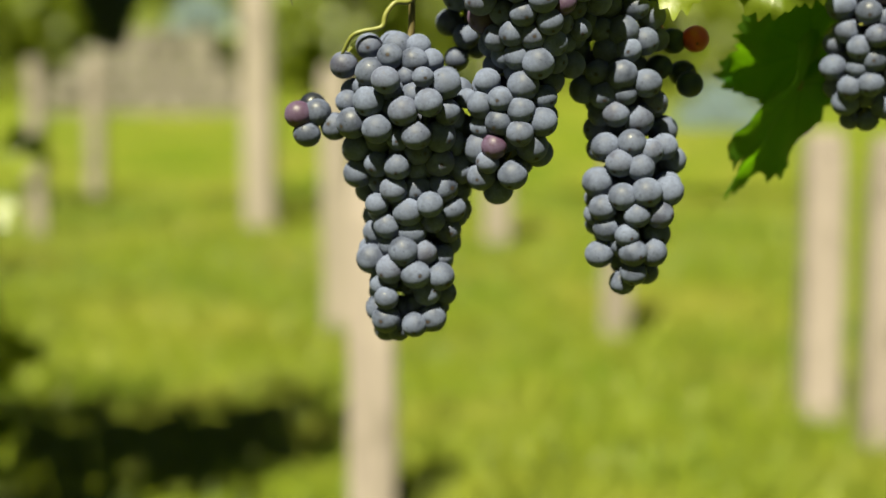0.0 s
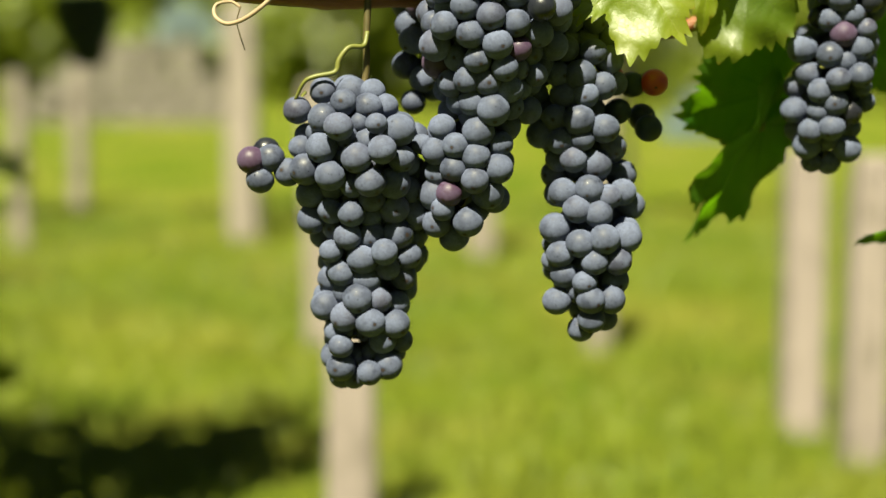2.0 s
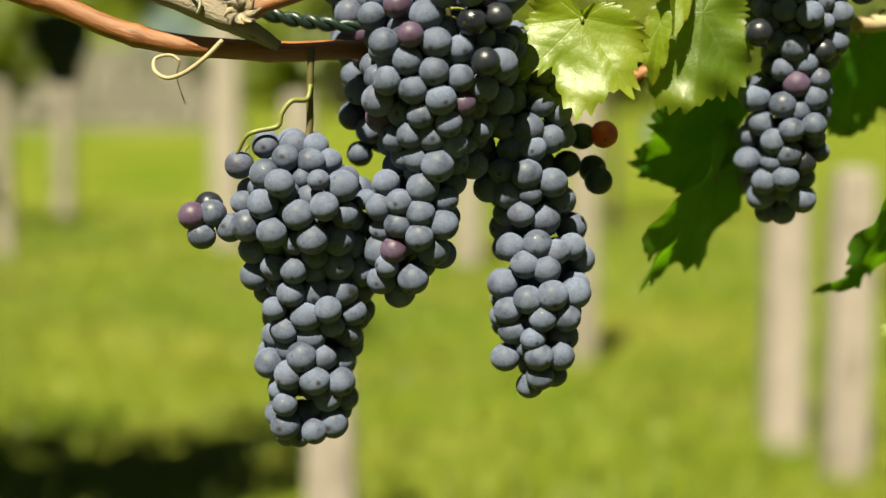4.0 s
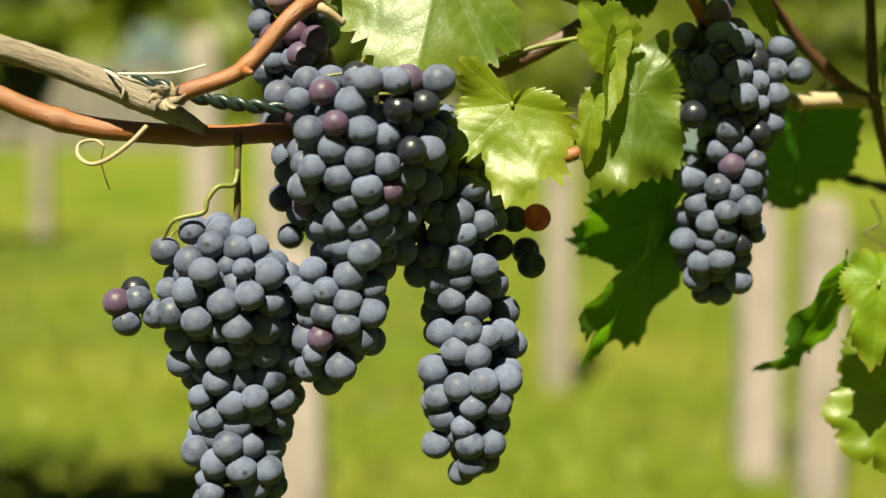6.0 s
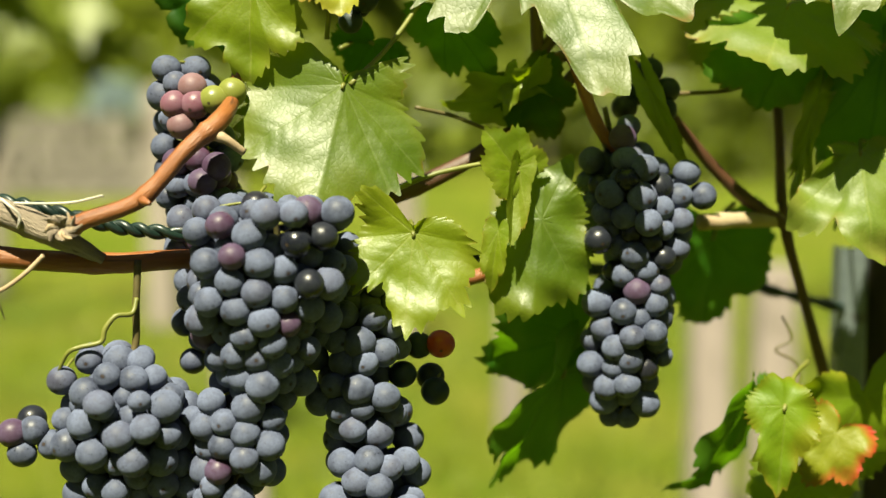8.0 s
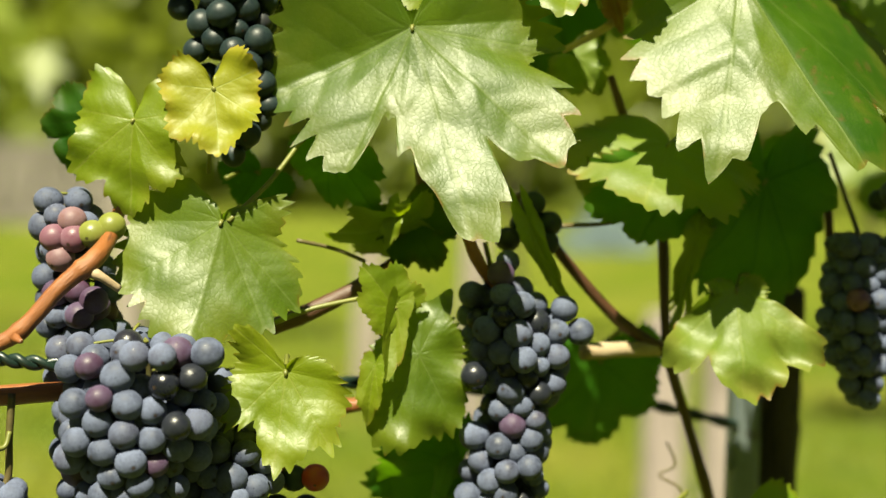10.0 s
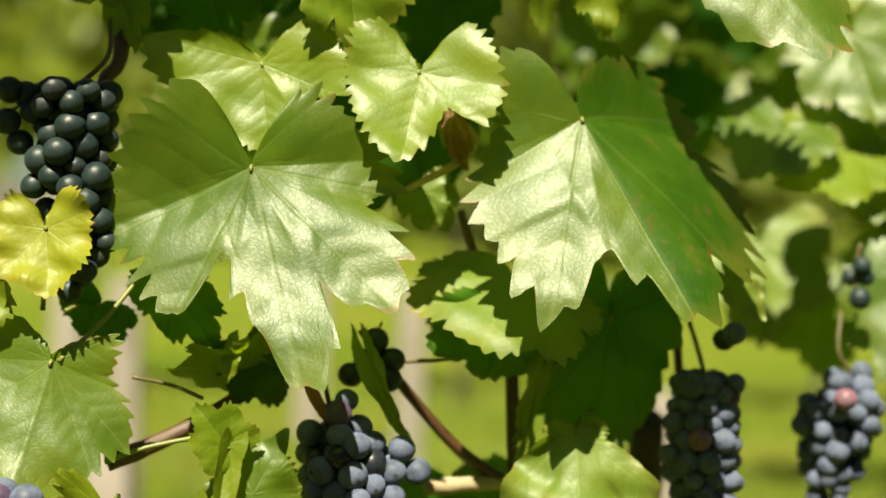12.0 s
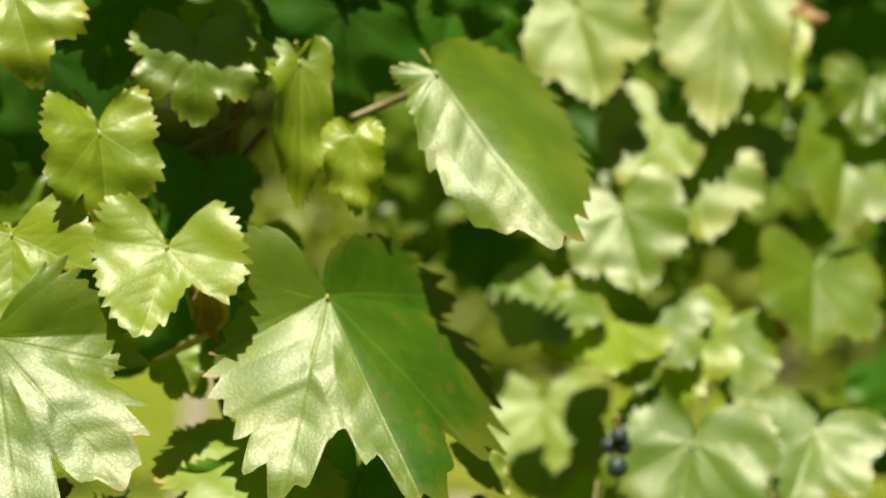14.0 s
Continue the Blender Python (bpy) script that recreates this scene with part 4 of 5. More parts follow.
bunch((0.1084, 0.8850, 1.1346), [(0.1105, 0.8820, 1.1370), (0.1080, 0.8820, 1.1210), (0.1065, 0.8810, 1.1010), (0.1070, 0.8810, 1.0840), (0.1080, 0.8800, 1.0680), (0.1125, 0.8820, 1.0510), (0.1145, 0.8740, 1.0380), (0.1150, 0.8680, 1.0210), (0.1125, 0.8660, 1.0010), (0.1110, 0.8660, 0.9870), (0.1105, 0.8660, 0.9730), (0.1135, 0.8660, 0.9650), (0.1120, 0.8660, 0.9610)],
      [0.0223, 0.0290, 0.0315, 0.0331, 0.0310, 0.0320, 0.0326, 0.0341, 0.0315, 0.0310, 0.0253, 0.0202, 0.0124], "slim hanging bunch of blue-black grapes, its shoulder in shade", 3, kinds=((BLUE, 1.0),),
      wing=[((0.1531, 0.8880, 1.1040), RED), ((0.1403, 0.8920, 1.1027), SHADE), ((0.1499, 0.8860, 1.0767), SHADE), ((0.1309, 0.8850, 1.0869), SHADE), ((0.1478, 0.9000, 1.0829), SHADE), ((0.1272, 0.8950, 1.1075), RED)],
      stalk=[(0.0925, 0.9000, 1.1537)])
bunch((0.2733, 0.9250, 1.2238), [(0.2645, 0.9200, 1.2270), (0.2645, 0.9200, 1.2100), (0.2695, 0.9200, 1.1930), (0.2725, 0.9200, 1.1800), (0.2780, 0.9200, 1.1630), (0.2755, 0.9200, 1.1460), (0.2705, 0.9200, 1.1290), (0.2690, 0.9200, 1.1120), (0.2670, 0.9200, 1.0940), (0.2660, 0.9200, 1.0770), (0.2675, 0.9200, 1.0630), (0.2640, 0.9200, 1.0560)],
      [0.0147, 0.0289, 0.0350, 0.0361, 0.0335, 0.0289, 0.0309, 0.0304, 0.0295, 0.0253, 0.0229, 0.0152], "slender conical bunch of ripe blue-black grapes", 4, kinds=((BLUE, 0.86), (SHINY, 0.12), (PURPLE, 0.02)),
      stalk=[(0.2529, 0.9250, 1.2415), (0.2584, 0.9250, 1.2179), (0.2605, 0.9250, 1.1940)],
      marked=[((0.2530, 0.8900, 1.1749), 0.012, SHINY), ((0.2434, 0.8900, 1.1652), 0.012, SHINY)],
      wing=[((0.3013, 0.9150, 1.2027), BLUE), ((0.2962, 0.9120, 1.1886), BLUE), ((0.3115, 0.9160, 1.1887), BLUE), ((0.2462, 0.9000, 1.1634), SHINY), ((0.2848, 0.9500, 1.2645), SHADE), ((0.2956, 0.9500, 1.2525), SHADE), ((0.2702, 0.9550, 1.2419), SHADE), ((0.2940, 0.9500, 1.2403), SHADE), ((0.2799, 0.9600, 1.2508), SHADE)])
bunch((0.0123, 0.9150, 1.2767), [(0.0046, 0.9150, 1.2587), (0.0085, 0.9150, 1.2275), (0.0147, 0.9150, 1.1944), (0.0166, 0.9150, 1.1577), (0.0144, 0.9100, 1.1246), (0.0124, 0.9100, 1.0943)],
      [0.021, 0.025, 0.029, 0.026, 0.022, 0.016], "partly ripe bunch with green, rose and blue-black grapes", 5, kinds=((BLUE, 0.86), (PURPLE, 0.14)),
      marked=[((0.0083, 0.8900, 1.2512), 0.013, ROSE), ((0.0018, 0.8900, 1.2416), 0.013, ROSE), ((0.0055, 0.8900, 1.2298), 0.013, ROSE)],
      wing=[((0.0237, 0.8880, 1.2442), UNRIPE), ((0.0130, 0.8900, 1.2414), UNRIPE), ((0.0337, 0.8920, 1.2485), UNRIPE), ((0.0111, 0.8940, 1.2514), ROSE), ((0.0012, 0.8920, 1.2413), ROSE), ((0.0049, 0.8920, 1.2298), ROSE), ((0.0254, 0.8830, 1.2066), PURPLE), ((0.0174, 0.8830, 1.1979), PURPLE)])
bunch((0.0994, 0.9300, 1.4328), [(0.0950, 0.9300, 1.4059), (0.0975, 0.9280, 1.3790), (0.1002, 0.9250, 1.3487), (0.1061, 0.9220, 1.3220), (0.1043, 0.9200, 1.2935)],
      [0.036, 0.033, 0.03, 0.022, 0.0125], "loose bunch of grapes coloured dark as in shade", 6, kinds=((SHADE, 1.0),), diameter=0.0162, loose=0.1,
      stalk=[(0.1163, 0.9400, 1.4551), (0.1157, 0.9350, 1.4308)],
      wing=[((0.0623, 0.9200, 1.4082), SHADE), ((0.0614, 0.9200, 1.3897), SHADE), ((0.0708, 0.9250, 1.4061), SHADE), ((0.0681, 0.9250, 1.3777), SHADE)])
bunch((0.5081, 0.9850, 1.2756), [(0.5017, 0.9650, 1.2396), (0.5008, 0.9650, 1.2100), (0.5017, 0.9650, 1.1804), (0.5059, 0.9650, 1.1451)],
      [0.027, 0.028, 0.0285, 0.016], "out-of-focus bunch of blue-black grapes under leaves", 7, kinds=((BLUE, 0.92), (PURPLE, 0.08)), diameter=0.015,
      stalk=[(0.4852, 0.9850, 1.3012), (0.4988, 0.9850, 1.2679)], wing=[((0.5145, 0.9500, 1.2763), BLUE), ((0.5109, 0.9600, 1.2713), SHADE), ((0.4940, 0.9450, 1.2080), ROSE)])
bunch((0.6087, 1.0300, 1.2950), [(0.6240, 1.0300, 1.2417), (0.6169, 1.0300, 1.2194), (0.6143, 1.0300, 1.1913), (0.6144, 1.0300, 1.1512)],
      [0.016, 0.035, 0.031, 0.016], "soft blurred bunch of dark grapes deeper in the vine", 8, kinds=RIPE, diameter=0.0155, stalk=[(0.6189, 1.0400, 1.2865), (0.6148, 1.0300, 1.2593)], wing=[((0.6080, 0.9950, 1.2300), ROSE)])
bunch((0.6304, 1.0500, 1.3349), [(0.6322, 1.0500, 1.3167), (0.6324, 1.0500, 1.2983)], [0.016, 0.012], "small cluster of black grapes among leaves", 9, kinds=((SHADE, 1.0),), diameter=0.015, stalk=[(0.6346, 1.0500, 1.3351)])
bunch((-0.7040, 3.1000, 1.2362), [(-0.7040, 3.1000, 1.2362), (-0.7040, 3.1000, 1.1660), (-0.7035, 3.1000, 1.1072)], [0.075, 0.06, 0.03], "dark grape bunch hanging in the next row", 10, kinds=((SHADE, 1.0),), diameter=0.02, group="grape bunches of the next row", stalk=[(-0.7049, 3.1000, 1.3872)])

stem(vine, "tendril", [(-0.0176, 0.8660, 1.1337), (-0.0197, 0.8620, 1.1257), (-0.0279, 0.8580, 1.1248), (-0.0336, 0.8560, 1.1178), (-0.0359, 0.8550, 1.1107), (-0.0470, 0.8530, 1.1082), (-0.0535, 0.8530, 1.1050), (-0.0592, 0.8560, 1.0946)], [0.0015, 0.0015, 0.0016, 0.0014, 0.001], STALK, "yellow-green curled tendril", seed=22, sides=7)

# ---- leaves of the near vine ----
FINE = dict(rays=360, rings=44)
# over the bunches
leaf(vine, (0.097, 0.885, 1.253), (0.081, 0.858, 1.181), (0.0, -1, 0.34), GREEN, "sunlit green leaf with a silvery sheen", (0.1072, 0.9300, 1.2593), 101, teeth=1.25, hood=-0.25, fold=-0.28, droop=-0.1, wave=0.025, lobes=((-172, 0.05), (-140, 0.2), (-128, 0.52), (-90, 0.41), (-72, 0.65), (-55, 0.84), (-44, 0.78), (-35, 0.91), (-23, 0.8), (0, 1), (16, 0.99), (27, 0.84), (45, 0.87), (81, 0.71), (110, 0.54), (130, 0.45), (140, 0.22), (165, 0.04)), **FINE)
leaf(vine, (0.136, 0.858, 1.171), (0.131, 0.842, 1.115), (-0.12, -1, 0.3), FRESH, "young yellow-green leaf", (0.1352, 0.9000, 1.1734), 102, teeth=1.3, hood=-0.35, fold=-0.12, droop=-0.1, wave=0.04, lobes=((-160, 0.06), (-132, 0.23), (-112, 0.36), (-67, 0.69), (-50, 0.7), (-36, 0.94), (-27, 0.76), (-15, 0.88), (0, 1), (12, 0.79), (25, 0.55), (41, 0.8), (61, 0.63), (100, 0.48), (125, 0.66), (140, 0.48), (149, 0.13), (170, 0.06)), **FINE)
leaf(vine, (0.213, 0.905, 1.175), (0.207, 0.895, 1.118), (-0.05, -1, 0.35), GREEN, "green leaf hanging folded", None, 103, fold=-0.15, droop=0.1, wave=0.05, lobes=((-170, 0.6), (-160, 0.8), (-148, 0.51), (-81, 0.46), (-53, 0.68), (-34, 0.88), (-10, 0.86), (0, 1.0), (19, 1.05), (48, 0.68), (108, 0.44), (150, 0.57), (170, 0.5)), rays=300, rings=30)
leaf(vine, (0.1985, 0.9, 1.203), (0.179, 0.893, 1.229), (0.1, -1, 0.45), FRESH, "small young leaf bent upward", (0.1934, 0.9050, 1.2047), 104, wide=0.75, cut=0.1, fold=0.2, droop=0.1, ears=0.7, wave=0.02, rays=240, rings=30)
leaf(vine, (0.199, 0.9, 1.206), (0.191, 0.893, 1.160), (0.6, -1, 0.1), FRESH, "narrow curled leaf turned edge-on", None, 177, wide=0.24, cut=0.03, fold=0.5, ears=0.4, droop=-0.2, wave=0.01, teeth=0.5, rays=240, rings=30)
leaf(vine, (0.187, 0.899, 1.169), (0.1805, 0.892, 1.135), (-0.3, -1, 0.3), FRESH, "", None, 178, wide=0.3, cut=0.06, fold=0.4, ears=0.5, wave=0.02, rays=240, rings=30)
leaf(vine, (0.2345, 0.955, 1.075), (0.192, 0.965, 0.994), (0.5, -0.7, -0.65), HALF_SHADE, "dark shaded leaf hanging under the others", (0.2372, 0.9500, 1.1401), 105, wide=0.46, cut=0.12, fold=0.2, droop=0.1, wave=0.05)
leaf(vine, (0.243, 0.962, 1.098), (0.185, 0.965, 1.072), (0.3, -0.85, -0.45), HALF_SHADE, "", None, 106, wide=0.95, cut=0.05, ears=0.8, notch=25, rays=240, rings=30)
leaf(vine, (0.3434, 1.0200, 1.1558), (0.3472, 1.0300, 1.0909), (0.3, -1, -0.3), HALF_SHADE, "", (0.3524, 1.0000, 1.1798), 107, wide=0.9, cut=0.11)
leaf(vine, (0.2797, 0.9300, 1.2553), (0.3020, 0.9200, 1.2005), (-0.6, -1, 0.35), FRESH, "narrow bright leaf seen edge-on", None, 108, wide=0.15, cut=0.06, fold=0.5, wave=0.05)
leaf(vine, (0.36, 0.9, 1.064), (0.355, 0.885, 1.012), (-0.1, -1, 0.3), RUSTY, "bright green leaf with red scorched edges", (0.3888, 0.9500, 1.0825), 109, fold=0.1, wave=0.05, lobes=((-169, 0.36), (-154, 0.3), (-109, 0.32), (-61, 0.45), (-19, 0.57), (0, 1.0), (14, 0.78), (29, 0.67), (36, 0.42), (86, 0.44), (120, 0.36), (158, 0.4), (172, 0.3)), rays=240, rings=30)
leaf(vine, (0.402, 0.93, 1.041), (0.381, 0.925, 1.010), (-0.3, -1, 0.35), SCORCHED, "leaf scorched red between its veins", None, 179, wide=0.8, cut=0.1, fold=0.15, wave=0.06, rays=240, rings=30)
leaf(vine, (0.38, 0.93, 0.980), (0.386, 0.915, 0.940), (-0.1, -1, 0.4), FRESH, "", None, 180, wide=1.2, cut=0.1, wave=0.05)
leaf(vine, (0.35, 0.945, 1.057), (0.32, 0.95, 0.985), (0.4, -0.6, -0.6), HALF_SHADE, "", None, 110, wide=0.42, cut=0.1, ears=0.7)
leaf(vine, (0.4258, 0.9500, 1.0606), (0.4405, 0.9550, 1.0008), (0.2, -0.8, -0.3), RUSTY, "", None, 111, wide=0.9, cut=0.15)
leaf(vine, (0.3873, 0.9500, 1.0025), (0.3814, 0.9500, 0.9473), (0.2, -1, 0.1), GREEN, "", None, 112, wide=0.9)
# around the green grapes
leaf(vine, (0.0450, 0.8960, 1.3100), (0.0400, 0.8860, 1.2558), (-0.3, -1, 0.25), FRESH, "bright green leaf lit from the front", (0.0702, 0.9100, 1.3011), 113, notch=30, ears=1.3, wide=0.85, cut=0.14, fold=0.2, wave=0.05, rays=240, rings=30)
leaf(vine, (0.0179, 0.9350, 1.3090), (-0.0026, 0.9400, 1.2777), (-0.3, -1, -0.2), DEEP_SHADE, "", None, 114, wide=1.1)
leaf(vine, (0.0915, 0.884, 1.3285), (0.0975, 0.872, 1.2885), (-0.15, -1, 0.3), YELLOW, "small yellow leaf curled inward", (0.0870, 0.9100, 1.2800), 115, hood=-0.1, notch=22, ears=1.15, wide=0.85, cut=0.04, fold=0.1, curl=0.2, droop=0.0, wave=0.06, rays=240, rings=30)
leaf(vine, (0.1138, 0.9550, 1.2803), (0.0999, 0.9600, 1.2585), (0, -1, 0), DEEP_SHADE, "", (0.0937, 0.9500, 1.2765), 116, wide=1.2)
leaf(vine, (0.2064, 0.9350, 1.2513), (0.1586, 0.9300, 1.2350), (0.3, -0.7, -0.7), FRESH, "shaded leaf seen from below", None, 117, wide=0.6, cut=0.13)
leaf(vine, (0.2064, 0.9400, 1.2562), (0.2262, 0.9350, 1.2238), (0.3, -0.7, -0.5), OLD, "", None, 118, wide=0.8, cut=0.13)
leaf(vine, (0.1991, 0.9250, 1.2604), (0.1900, 0.9180, 1.2381), (-0.4, -1, 0.5), FRESH, "", None, 119, wide=0.35, cut=0.06)
leaf(vine, (0.1571, 0.9350, 1.2967), (0.1855, 0.9300, 1.2563), (0.2, -0.8, -0.5), HALF_SHADE, "", None, 120, wide=0.6)
# the two large leaves and those above them
leaf(vine, (0.205, 0.905, 1.369), (0.242, 0.853, 1.237), (-0.14, -1, 0.42), GREEN, "large glossy green leaf with deep bays", (0.2172, 0.9500, 1.3890), 121, teeth=1.3, hood=-0.53, keel=0.22, fold=-0.26, droop=-0.2, wave=0.02, side=0.0, lobes=((-170, 0.05), (-142, 0.07), (-134, 0.38), (-105, 0.44), (-68, 0.62), (-63, 0.42), (-52, 0.65), (-30, 0.86), (-21, 0.72), (-17, 0.52), (-13, 0.74), (-10, 0.91), (0, 1), (11, 0.61), (22, 0.49), (29, 0.31), (33, 0.49), (38, 0.7), (66, 0.59), (80, 0.65), (105, 0.56), (133, 0.45), (150, 0.43), (163, 0.34), (170, 0.06)), **FINE)
# the folded half is spotted, with its shade put into the colour too
leaf(vine, (0.403, 0.917, 1.407), (0.466, 0.848, 1.281), (-0.2, -1, 0.5), GREEN, "large pale-shining leaf, one half folded back", (0.4131, 0.9700, 1.4173), 122, half=OLD, teeth=1.3, hood=-0.55, keel=0.35, fold=-0.12, droop=-0.1, wave=0.02, side=-1.25, lobes=((-170, 0.06), (-139, 0.27), (-122, 0.47), (-93, 0.6), (-77, 0.45), (-69, 0.6), (-42, 0.76), (-21, 0.9), (-17, 0.62), (-13, 0.84), (0, 1), (4, 0.8), (11, 0.7), (19, 0.52), (26, 0.77), (34, 0.86), (54, 0.64), (73, 0.57), (106, 0.33), (147, 0.39), (166, 0.29), (175, 0.06)), **FINE)
leaf(vine, (0.208, 0.932, 1.432), (0.2148, 0.916, 1.372), (-0.15, -1, 0.5), FRESH, "sunlit yellow-green leaf", (0.2001, 0.9500, 1.4381), 124, hood=-0.15, droop=0.0, fold=0.12, wave=0.03, lobes=((-145, 0.08), (-130, 0.61), (-115, 0.74), (-83, 0.85), (-60, 0.91), (-50, 0.6), (-26, 0.54), (-17, 0.91), (0, 1), (21, 0.8), (49, 0.62), (78, 0.89), (92, 1.1), (108, 1.15), (118, 0.72), (137, 0.35), (146, 0.1), (165, 0.06)), **FINE)
leaf(vine, (0.303, 0.917, 1.43), (0.292, 0.889, 1.372), (-0.15, -1, 0.35), FRESH, "smooth yellow-green leaf", (0.3226, 0.9400, 1.3864), 125, hood=-0.2, droop=-0.1, fold=0.12, wave=0.03, lobes=((-168, 0.06), (-155, 0.25), (-145, 0.63), (-103, 0.71), (-75, 0.84), (-51, 0.85), (-47, 0.57), (-38, 0.48), (-29, 0.58), (-13, 0.78), (0, 1), (31, 0.8), (54, 0.7), (95, 0.67), (120, 0.76), (137, 0.54), (150, 0.09), (170, 0.06)), **FINE)
leaf(vine, (0.2560, 0.9300, 1.4990), (0.2680, 0.9150, 1.4430), (0.1, -1, 0.3), FRESH, "young folded yellow-green leaf", (0.2367, 0.9500, 1.5263), 126, ears=1.2, hood=0.1, wide=0.75, cut=0.13, fold=0.55, wave=0.05, rays=240, rings=30)
leaf(vine, (0.3100, 0.9400, 1.5639), (0.3138, 0.9250, 1.5126), (-0.15, -1, 0.66), GREEN, "pale shining leaf", (0.3209, 0.9600, 1.5870), 127, wide=0.95, cut=0.17, fold=0.15, wave=0.05, rays=240, rings=30)
leaf(vine, (0.3776, 0.9550, 1.5581), (0.3889, 0.9450, 1.4651), (0.2, -1, 0.2), FRESH, "", (0.3734, 0.9700, 1.5789), 128, ears=0.35, wide=0.28, cut=0.09, fold=0.3, wave=0.05)
leaf(vine, (0.4145, 0.9400, 1.5113), (0.4187, 0.9300, 1.4617), (-0.2, -1, 0.2), FRESH, "", None, 129, ears=0.6, wide=0.5, cut=0.09, fold=0.2)
leaf(vine, (0.1969, 0.9300, 1.5830), (0.2167, 0.9100, 1.5299), (-0.15, -1, 0.5), FRESH, "", None, 130, wide=0.9, cut=0.09)
leaf(vine, (0.2542, 0.9700, 1.6046), (0.2592, 0.9750, 1.5317), (0.42, -0.75, -0.45), DEEP_SHADE, "", None, 131, wide=0.9, cut=0.11)
leaf(vine, (0.4072, 0.9850, 1.6003), (0.4245, 0.9900, 1.5234), (0.42, -0.75, -0.45), DEEP_SHADE, "", None, 132, wide=1.0, cut=0.09)
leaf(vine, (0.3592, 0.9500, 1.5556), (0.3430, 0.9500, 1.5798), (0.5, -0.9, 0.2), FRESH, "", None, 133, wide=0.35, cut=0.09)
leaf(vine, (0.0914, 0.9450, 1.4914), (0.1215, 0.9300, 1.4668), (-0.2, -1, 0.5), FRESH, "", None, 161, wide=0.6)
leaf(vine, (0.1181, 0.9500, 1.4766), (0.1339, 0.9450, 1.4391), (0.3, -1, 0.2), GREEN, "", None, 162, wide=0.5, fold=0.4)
leaf(vine, (0.1748, 0.9650, 1.4750), (0.1866, 0.9650, 1.4439), (0.1, -1, -0.1), DEEP_SHADE, "", None, 163, wide=1.1)
leaf(vine, (0.3209, 0.9800, 1.4822), (0.3193, 0.9800, 1.4383), (0.1, -1, -0.2), DEEP_SHADE, "", None, 164, wide=1.2)
# under the large leaves
leaf(vine, (0.4084, 0.9200, 1.2162), (0.4081, 0.8920, 1.1494), (-0.1, -1, 0.45), PALE, "pale crinkled leaf with yellowed edge", (0.4291, 0.9700, 1.2210), 134, shoulder=0.36, ears=0.3, wide=1.0, cut=0.15, fold=-0.15, droop=-0.15, wave=0.09, teeth=0.9, rays=300, rings=36)
leaf(vine, (0.437, 0.965, 1.282), (0.430, 0.965, 1.164), (0.2, -1, -0.1), HALF_SHADE, "dark leaf in the shade of the one above", (0.4608, 0.9900, 1.3004), 135, wide=0.46, cut=0.11, fold=0.15, rays=240, rings=30)
leaf(vine, (0.369, 0.945, 1.304), (0.345, 0.898, 1.272), (0.0, -0.75, 0.75), PALE, "leaf with its upper face in sun", (0.3959, 0.9900, 1.3098), 137, wide=1.25, cut=0.08, fold=-0.05, droop=0.25, wave=0.03, rays=240, rings=30)
leaf(vine, (0.5086, 0.9500, 1.3125), (0.5307, 0.9350, 1.2886), (-0.1, -1, 0.3), PALE, "small yellow leaf", None, 139, wide=0.45, cut=0.08)
leaf(vine, (0.3134, 0.9750, 1.3584), (0.3317, 0.9700, 1.3371), (0, -1, 0.3), PALE, "", None, 140, wide=0.9)
# right-hand part, deeper in the vine
leaf(vine, (0.624, 1.25, 1.325), (0.62, 1.215, 1.245), (-0.4, -1, 0.45), PALE, "", None, 181, wave=0.025, droop=0.08, wide=0.9, cut=0.09)
leaf(vine, (0.685, 1.26, 1.295), (0.675, 1.22, 1.22), (-0.35, -1, 0.4), GREEN, "", None, 183, wave=0.025, droop=0.08, wide=0.8, cut=0.09)
leaf(vine, (0.464, 0.93, 1.555), (0.546, 0.875, 1.44), (-0.25, -1, 0.5), GREEN, "large leaf, one half bright and one half turned away", (0.4589, 0.9700, 1.5756), 142, hood=0.1, wave=0.025, fold=-0.1, droop=-0.1, side=-1.1, keel=0.2, lobes=((-172, 0.05), (-140, 0.2), (-125, 0.4), (-104, 0.5), (-76, 0.6), (-49, 0.66), (-31, 0.76), (-17, 0.84), (-7, 0.9), (0, 1.0), (8, 0.82), (17, 0.76), (22, 0.68), (29, 0.53), (52, 0.26), (88, 0.13), (130, 0.2), (165, 0.05)), rays=300, rings=36)
leaf(vine, (0.6492, 1.1250, 1.4923), (0.6621, 1.0930, 1.4247), (-0.43, -1, 0.42), GREEN, "", (0.6686, 1.1500, 1.5276), 143, wave=0.025, droop=0.08, wide=0.85, cut=0.08)
leaf(vine, (0.7119, 1.1600, 1.5437), (0.7220, 1.1280, 1.4728), (-0.2, -1, 0.3), PALE, "", None, 144, wave=0.025, droop=0.08, wide=0.95, cut=0.08)
leaf(vine, (0.6916, 1.1700, 1.5714), (0.6565, 1.1380, 1.5119), (-0.43, -1, 0.42), PALE, "", None, 145, wave=0.025, droop=0.08, wide=0.8, cut=0.08)
leaf(vine, (0.6448, 1.1150, 1.4044), (0.5820, 1.0830, 1.3775), (-0.43, -1, 0.42), FRESH, "", (0.6688, 1.1500, 1.3709), 146, wave=0.025, droop=0.08, wide=0.85, cut=0.11)
leaf(vine, (0.6906, 1.1200, 1.4005), (0.6934, 1.0880, 1.3317), (-0.43, -1, 0.42), FRESH, "", None, 147, wave=0.025, droop=0.08, wide=0.9, cut=0.09)
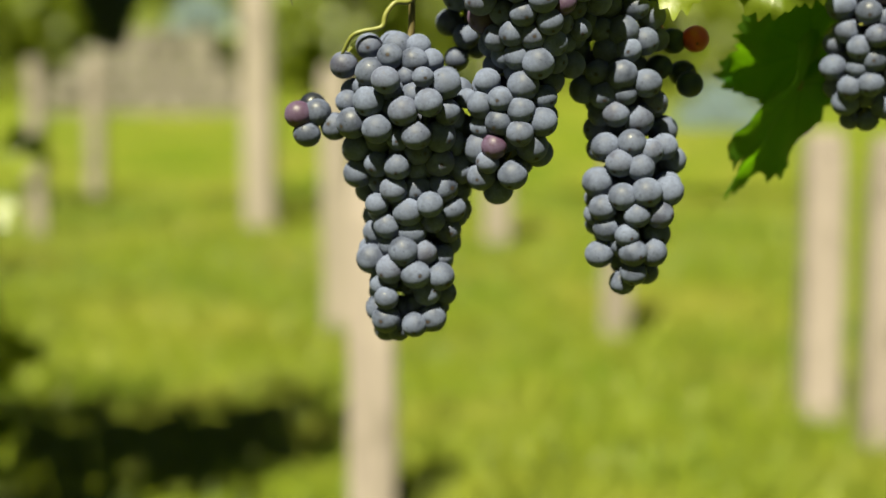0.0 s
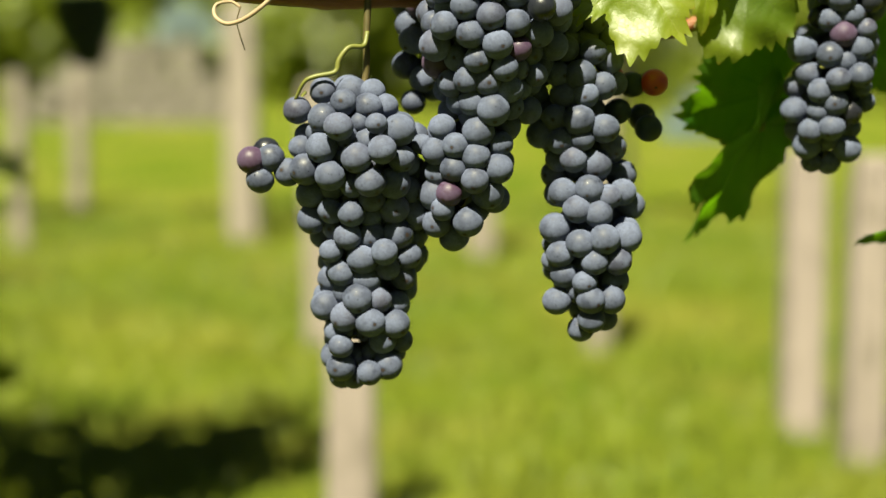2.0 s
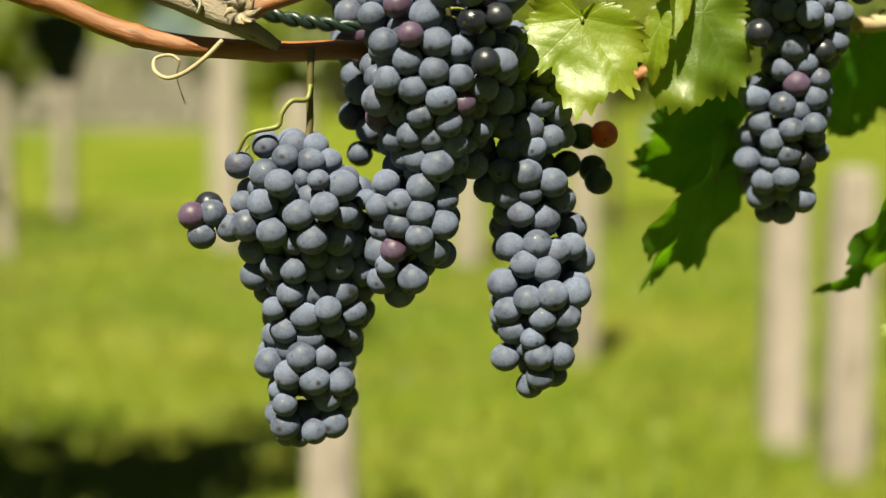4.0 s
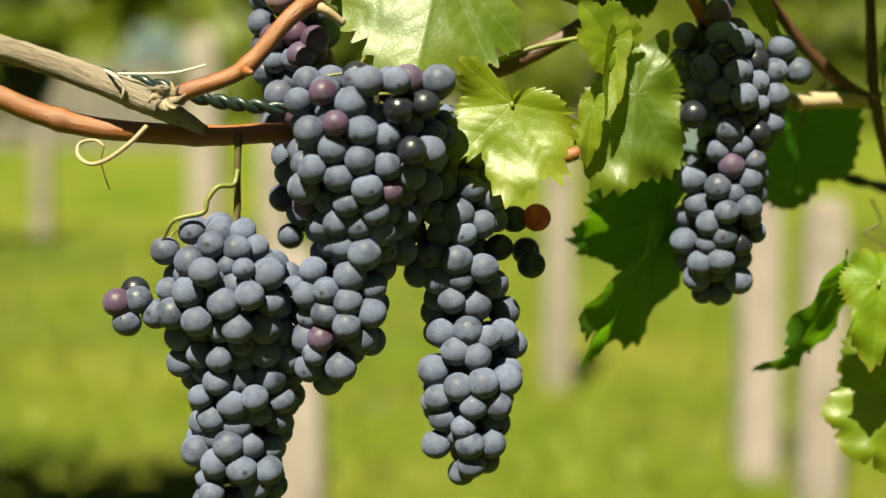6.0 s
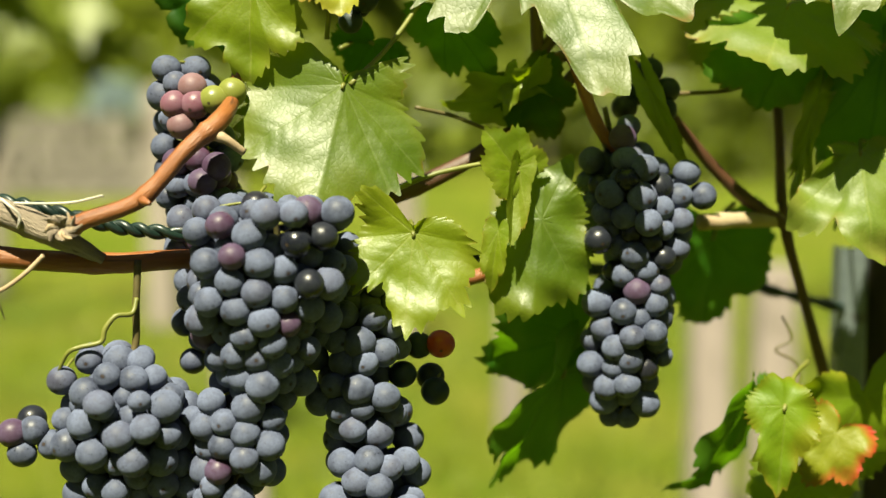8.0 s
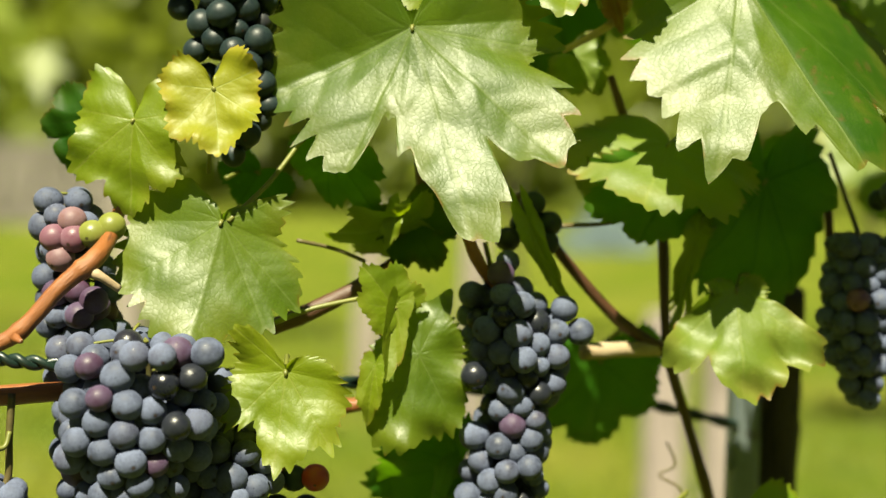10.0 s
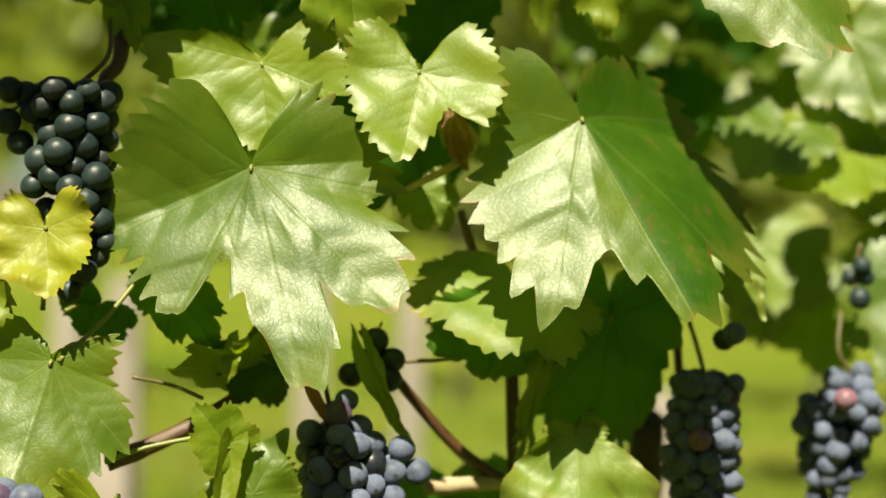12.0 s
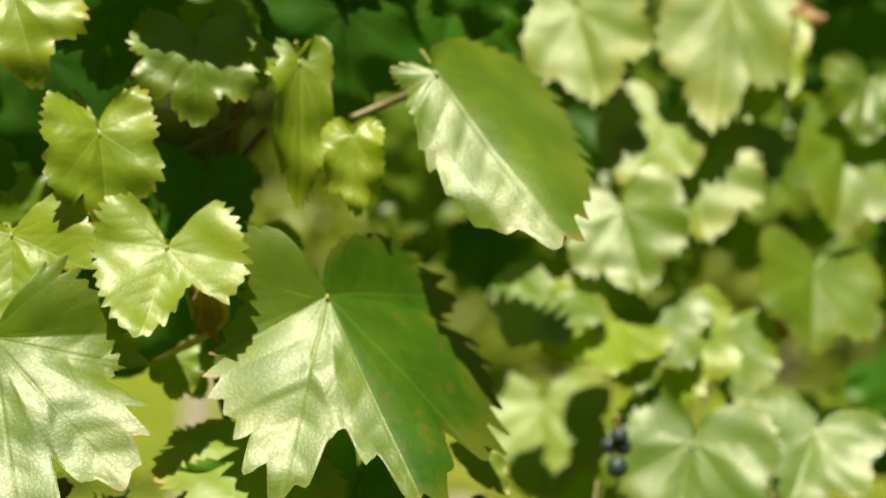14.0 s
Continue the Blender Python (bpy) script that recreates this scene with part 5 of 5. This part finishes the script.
leaf(vine, (0.7499, 1.1400, 1.3991), (0.7461, 1.1080, 1.3417), (0.1, -1, 0.15), GREEN, "", None, 148, wave=0.025, droop=0.08, wide=0.8, cut=0.09)
leaf(vine, (0.8242, 1.1500, 1.4551), (0.8141, 1.1180, 1.3877), (0.1, -1, 0.15), GREEN, "", None, 149, wave=0.025, droop=0.08, wide=1.0, cut=0.11)
leaf(vine, (0.8572, 1.1700, 1.5637), (0.8367, 1.1380, 1.4885), (0.0, -1, 0.2), GREEN, "", None, 150, wave=0.025, droop=0.08, wide=0.9, cut=0.09)
leaf(vine, (0.7366, 1.1500, 1.6835), (0.7180, 1.1180, 1.5584), (-0.43, -1, 0.42), PALE, "", None, 151, wave=0.025, droop=0.08, wide=0.55, cut=0.08)
leaf(vine, (0.7677, 1.1600, 1.6409), (0.7544, 1.1280, 1.5718), (-0.43, -1, 0.42), FRESH, "", None, 152, wave=0.025, droop=0.08, wide=0.7, cut=0.08)
leaf(vine, (0.6085, 1.1500, 1.6520), (0.6236, 1.1180, 1.5729), (-0.43, -1, 0.42), PALE, "", None, 153, wave=0.025, droop=0.08, wide=0.8, cut=0.09)
leaf(vine, (0.8058, 1.1600, 1.6733), (0.7970, 1.1500, 1.6230), (0.3, -1, 0.2), DRIED, "dry brown crumpled leaf", None, 154, wide=0.35, cut=0.09, wave=0.15)
leaf(vine, (0.8601, 1.1700, 1.6028), (0.8820, 1.1600, 1.5841), (0.3, -1, 0.2), DRIED, "", None, 155, wide=0.4, wave=0.15)
leaf(vine, (0.7995, 1.1600, 1.3969), (0.8035, 1.1600, 1.3548), (0.6, -1, 0.2), DRIED, "", None, 156, wide=0.2, wave=0.1)
leaf(vine, (0.7035, 1.08, 1.3143), (0.6774, 1.05, 1.2206), (-0.43, -1, 0.42), GREEN, "", (0.7328, 1.2000, 1.3336), 157, wave=0.025, droop=0.08, wide=0.8, cut=0.09)
leaf(vine, (0.8032, 1.08, 1.3284), (0.7707, 1.05, 1.2702), (-0.43, -1, 0.42), GREEN, "", None, 158, wave=0.025, droop=0.08, wide=0.9, cut=0.09)
leaf(vine, (0.4407, 0.9900, 1.2848), (0.4666, 0.9900, 1.2441), (0, -1, 0.2), HALF_SHADE, "", None, 159, wide=0.9)
leaf(vine, (0.3495, 0.9900, 1.2919), (0.3445, 0.9800, 1.2558), (-0.2, -1, 0.55), PALE, "", None, 160, wide=1.1)

leaf(vine, (0.3259, 0.9450, 1.4089), (0.3360, 0.9400, 1.3721), (-0.3, -1, 0.2), DRIED, "orange-brown curled dry leaf", None, 168, wide=0.3, cut=0.08, fold=0.5, wave=0.12)
leaf(vine, (0.4980, 1.1000, 1.6403), (0.4905, 1.0900, 1.5641), (0.3, -0.9, -0.1), HALF_SHADE, "", None, 169, wide=1.1)
leaf(vine, (0.367, 0.945, 1.280), (0.359, 0.95, 1.238), (0.2, -0.85, -0.5), HALF_SHADE, "dark underside of a folded leaf", None, 170, wide=1.5, cut=0.1)
leaf(vine, (0.3902, 0.9500, 1.2460), (0.3698, 0.9450, 1.1776), (-0.5, -1, 0.3), FRESH, "yellowed crinkled leaf margin", None, 171, wide=0.14, cut=0.2, wave=0.1, teeth=1.8)
leaf(vine, (0.6761, 1.1200, 1.4086), (0.6583, 1.0880, 1.3515), (-0.43, -1, 0.42), GREEN, "", None, 172, wave=0.025, droop=0.08, wide=0.9)
leaf(vine, (0.5926, 1.1100, 1.4166), (0.5550, 1.0800, 1.3802), (-0.43, -1, 0.42), GREEN, "", None, 173, wave=0.025, droop=0.08, wide=0.9)
leaf(vine, (0.5008, 1.0000, 1.6443), (0.5102, 1.0000, 1.5934), (0.4, -0.8, -0.4), DEEP_SHADE, "", None, 165, wide=1.1)
leaf(vine, (0.3870, 1.0000, 1.6325), (0.3838, 1.0000, 1.5658), (0.42, -0.75, -0.45), DEEP_SHADE, "", None, 166, wide=1.2)
leaf(vine, (0.5681, 1.3000, 1.7293), (0.5807, 1.3000, 1.6161), (0.1, -0.9, 0.1), GREEN, "", None, 167, wide=1.3)

rng = np.random.default_rng(8)
# half of these carry the canopy's inner shade in their darker greens
shared = [leaf_mesh("leaf", 0.075, (DEEP_SHADE, HALF_SHADE)[k % 2], 300 + k, wide=0.95, cut=0.11, rays=90, rings=9) for k in range(4)] + [leaf_mesh("leaf", 0.075, GREEN, 310 + k, wide=0.95, cut=0.11, rays=90, rings=9) for k in range(4)]
sunny = [leaf_mesh("leaf", 0.075, (GREEN, GREEN, PALE, FRESH, FRESH, GREEN)[k], 330 + k, wide=0.95, droop=0.1, rays=90, rings=9) for k in range(6)]
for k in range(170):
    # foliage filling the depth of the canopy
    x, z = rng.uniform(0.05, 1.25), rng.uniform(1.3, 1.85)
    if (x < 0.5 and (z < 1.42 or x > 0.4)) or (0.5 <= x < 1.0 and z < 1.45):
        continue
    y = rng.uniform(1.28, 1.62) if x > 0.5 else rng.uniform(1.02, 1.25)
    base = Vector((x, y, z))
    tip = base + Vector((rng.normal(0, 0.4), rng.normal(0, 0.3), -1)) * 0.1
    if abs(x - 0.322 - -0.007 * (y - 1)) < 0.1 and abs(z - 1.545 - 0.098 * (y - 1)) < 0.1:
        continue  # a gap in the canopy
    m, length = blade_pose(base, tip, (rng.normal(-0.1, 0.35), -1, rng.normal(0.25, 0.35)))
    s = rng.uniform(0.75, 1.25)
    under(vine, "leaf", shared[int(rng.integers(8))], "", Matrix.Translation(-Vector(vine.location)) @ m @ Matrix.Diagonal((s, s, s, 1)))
for k in range(12):
    # sunlit leaves where the row goes on
    base = Vector((rng.uniform(0.84, 1.3), rng.uniform(1.1, 1.24), rng.uniform(1.2, 1.72)))
    m, length = blade_pose(base, base + Vector((rng.normal(0, 0.45), -0.3, -1)), (rng.normal(-0.25, 0.25), -1, rng.normal(0.45, 0.25)))
    s = rng.uniform(0.6, 1.0)
    under(vine, "leaf", sunny[int(rng.integers(6))], "", Matrix.Translation(-Vector(vine.location)) @ m @ Matrix.Diagonal((s, s, s, 1)))
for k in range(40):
    # canopy added over the top of the view to shade the bunch below
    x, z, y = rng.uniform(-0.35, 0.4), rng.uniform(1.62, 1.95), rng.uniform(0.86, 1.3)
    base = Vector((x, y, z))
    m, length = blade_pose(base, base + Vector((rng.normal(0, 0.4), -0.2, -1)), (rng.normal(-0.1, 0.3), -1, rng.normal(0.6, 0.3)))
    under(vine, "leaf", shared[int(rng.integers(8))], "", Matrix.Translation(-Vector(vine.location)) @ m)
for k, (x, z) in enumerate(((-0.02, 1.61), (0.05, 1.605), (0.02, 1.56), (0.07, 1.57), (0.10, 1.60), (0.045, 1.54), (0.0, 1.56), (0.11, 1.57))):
    # unseen leaves added above the view, hung before the dark bunch to shade it
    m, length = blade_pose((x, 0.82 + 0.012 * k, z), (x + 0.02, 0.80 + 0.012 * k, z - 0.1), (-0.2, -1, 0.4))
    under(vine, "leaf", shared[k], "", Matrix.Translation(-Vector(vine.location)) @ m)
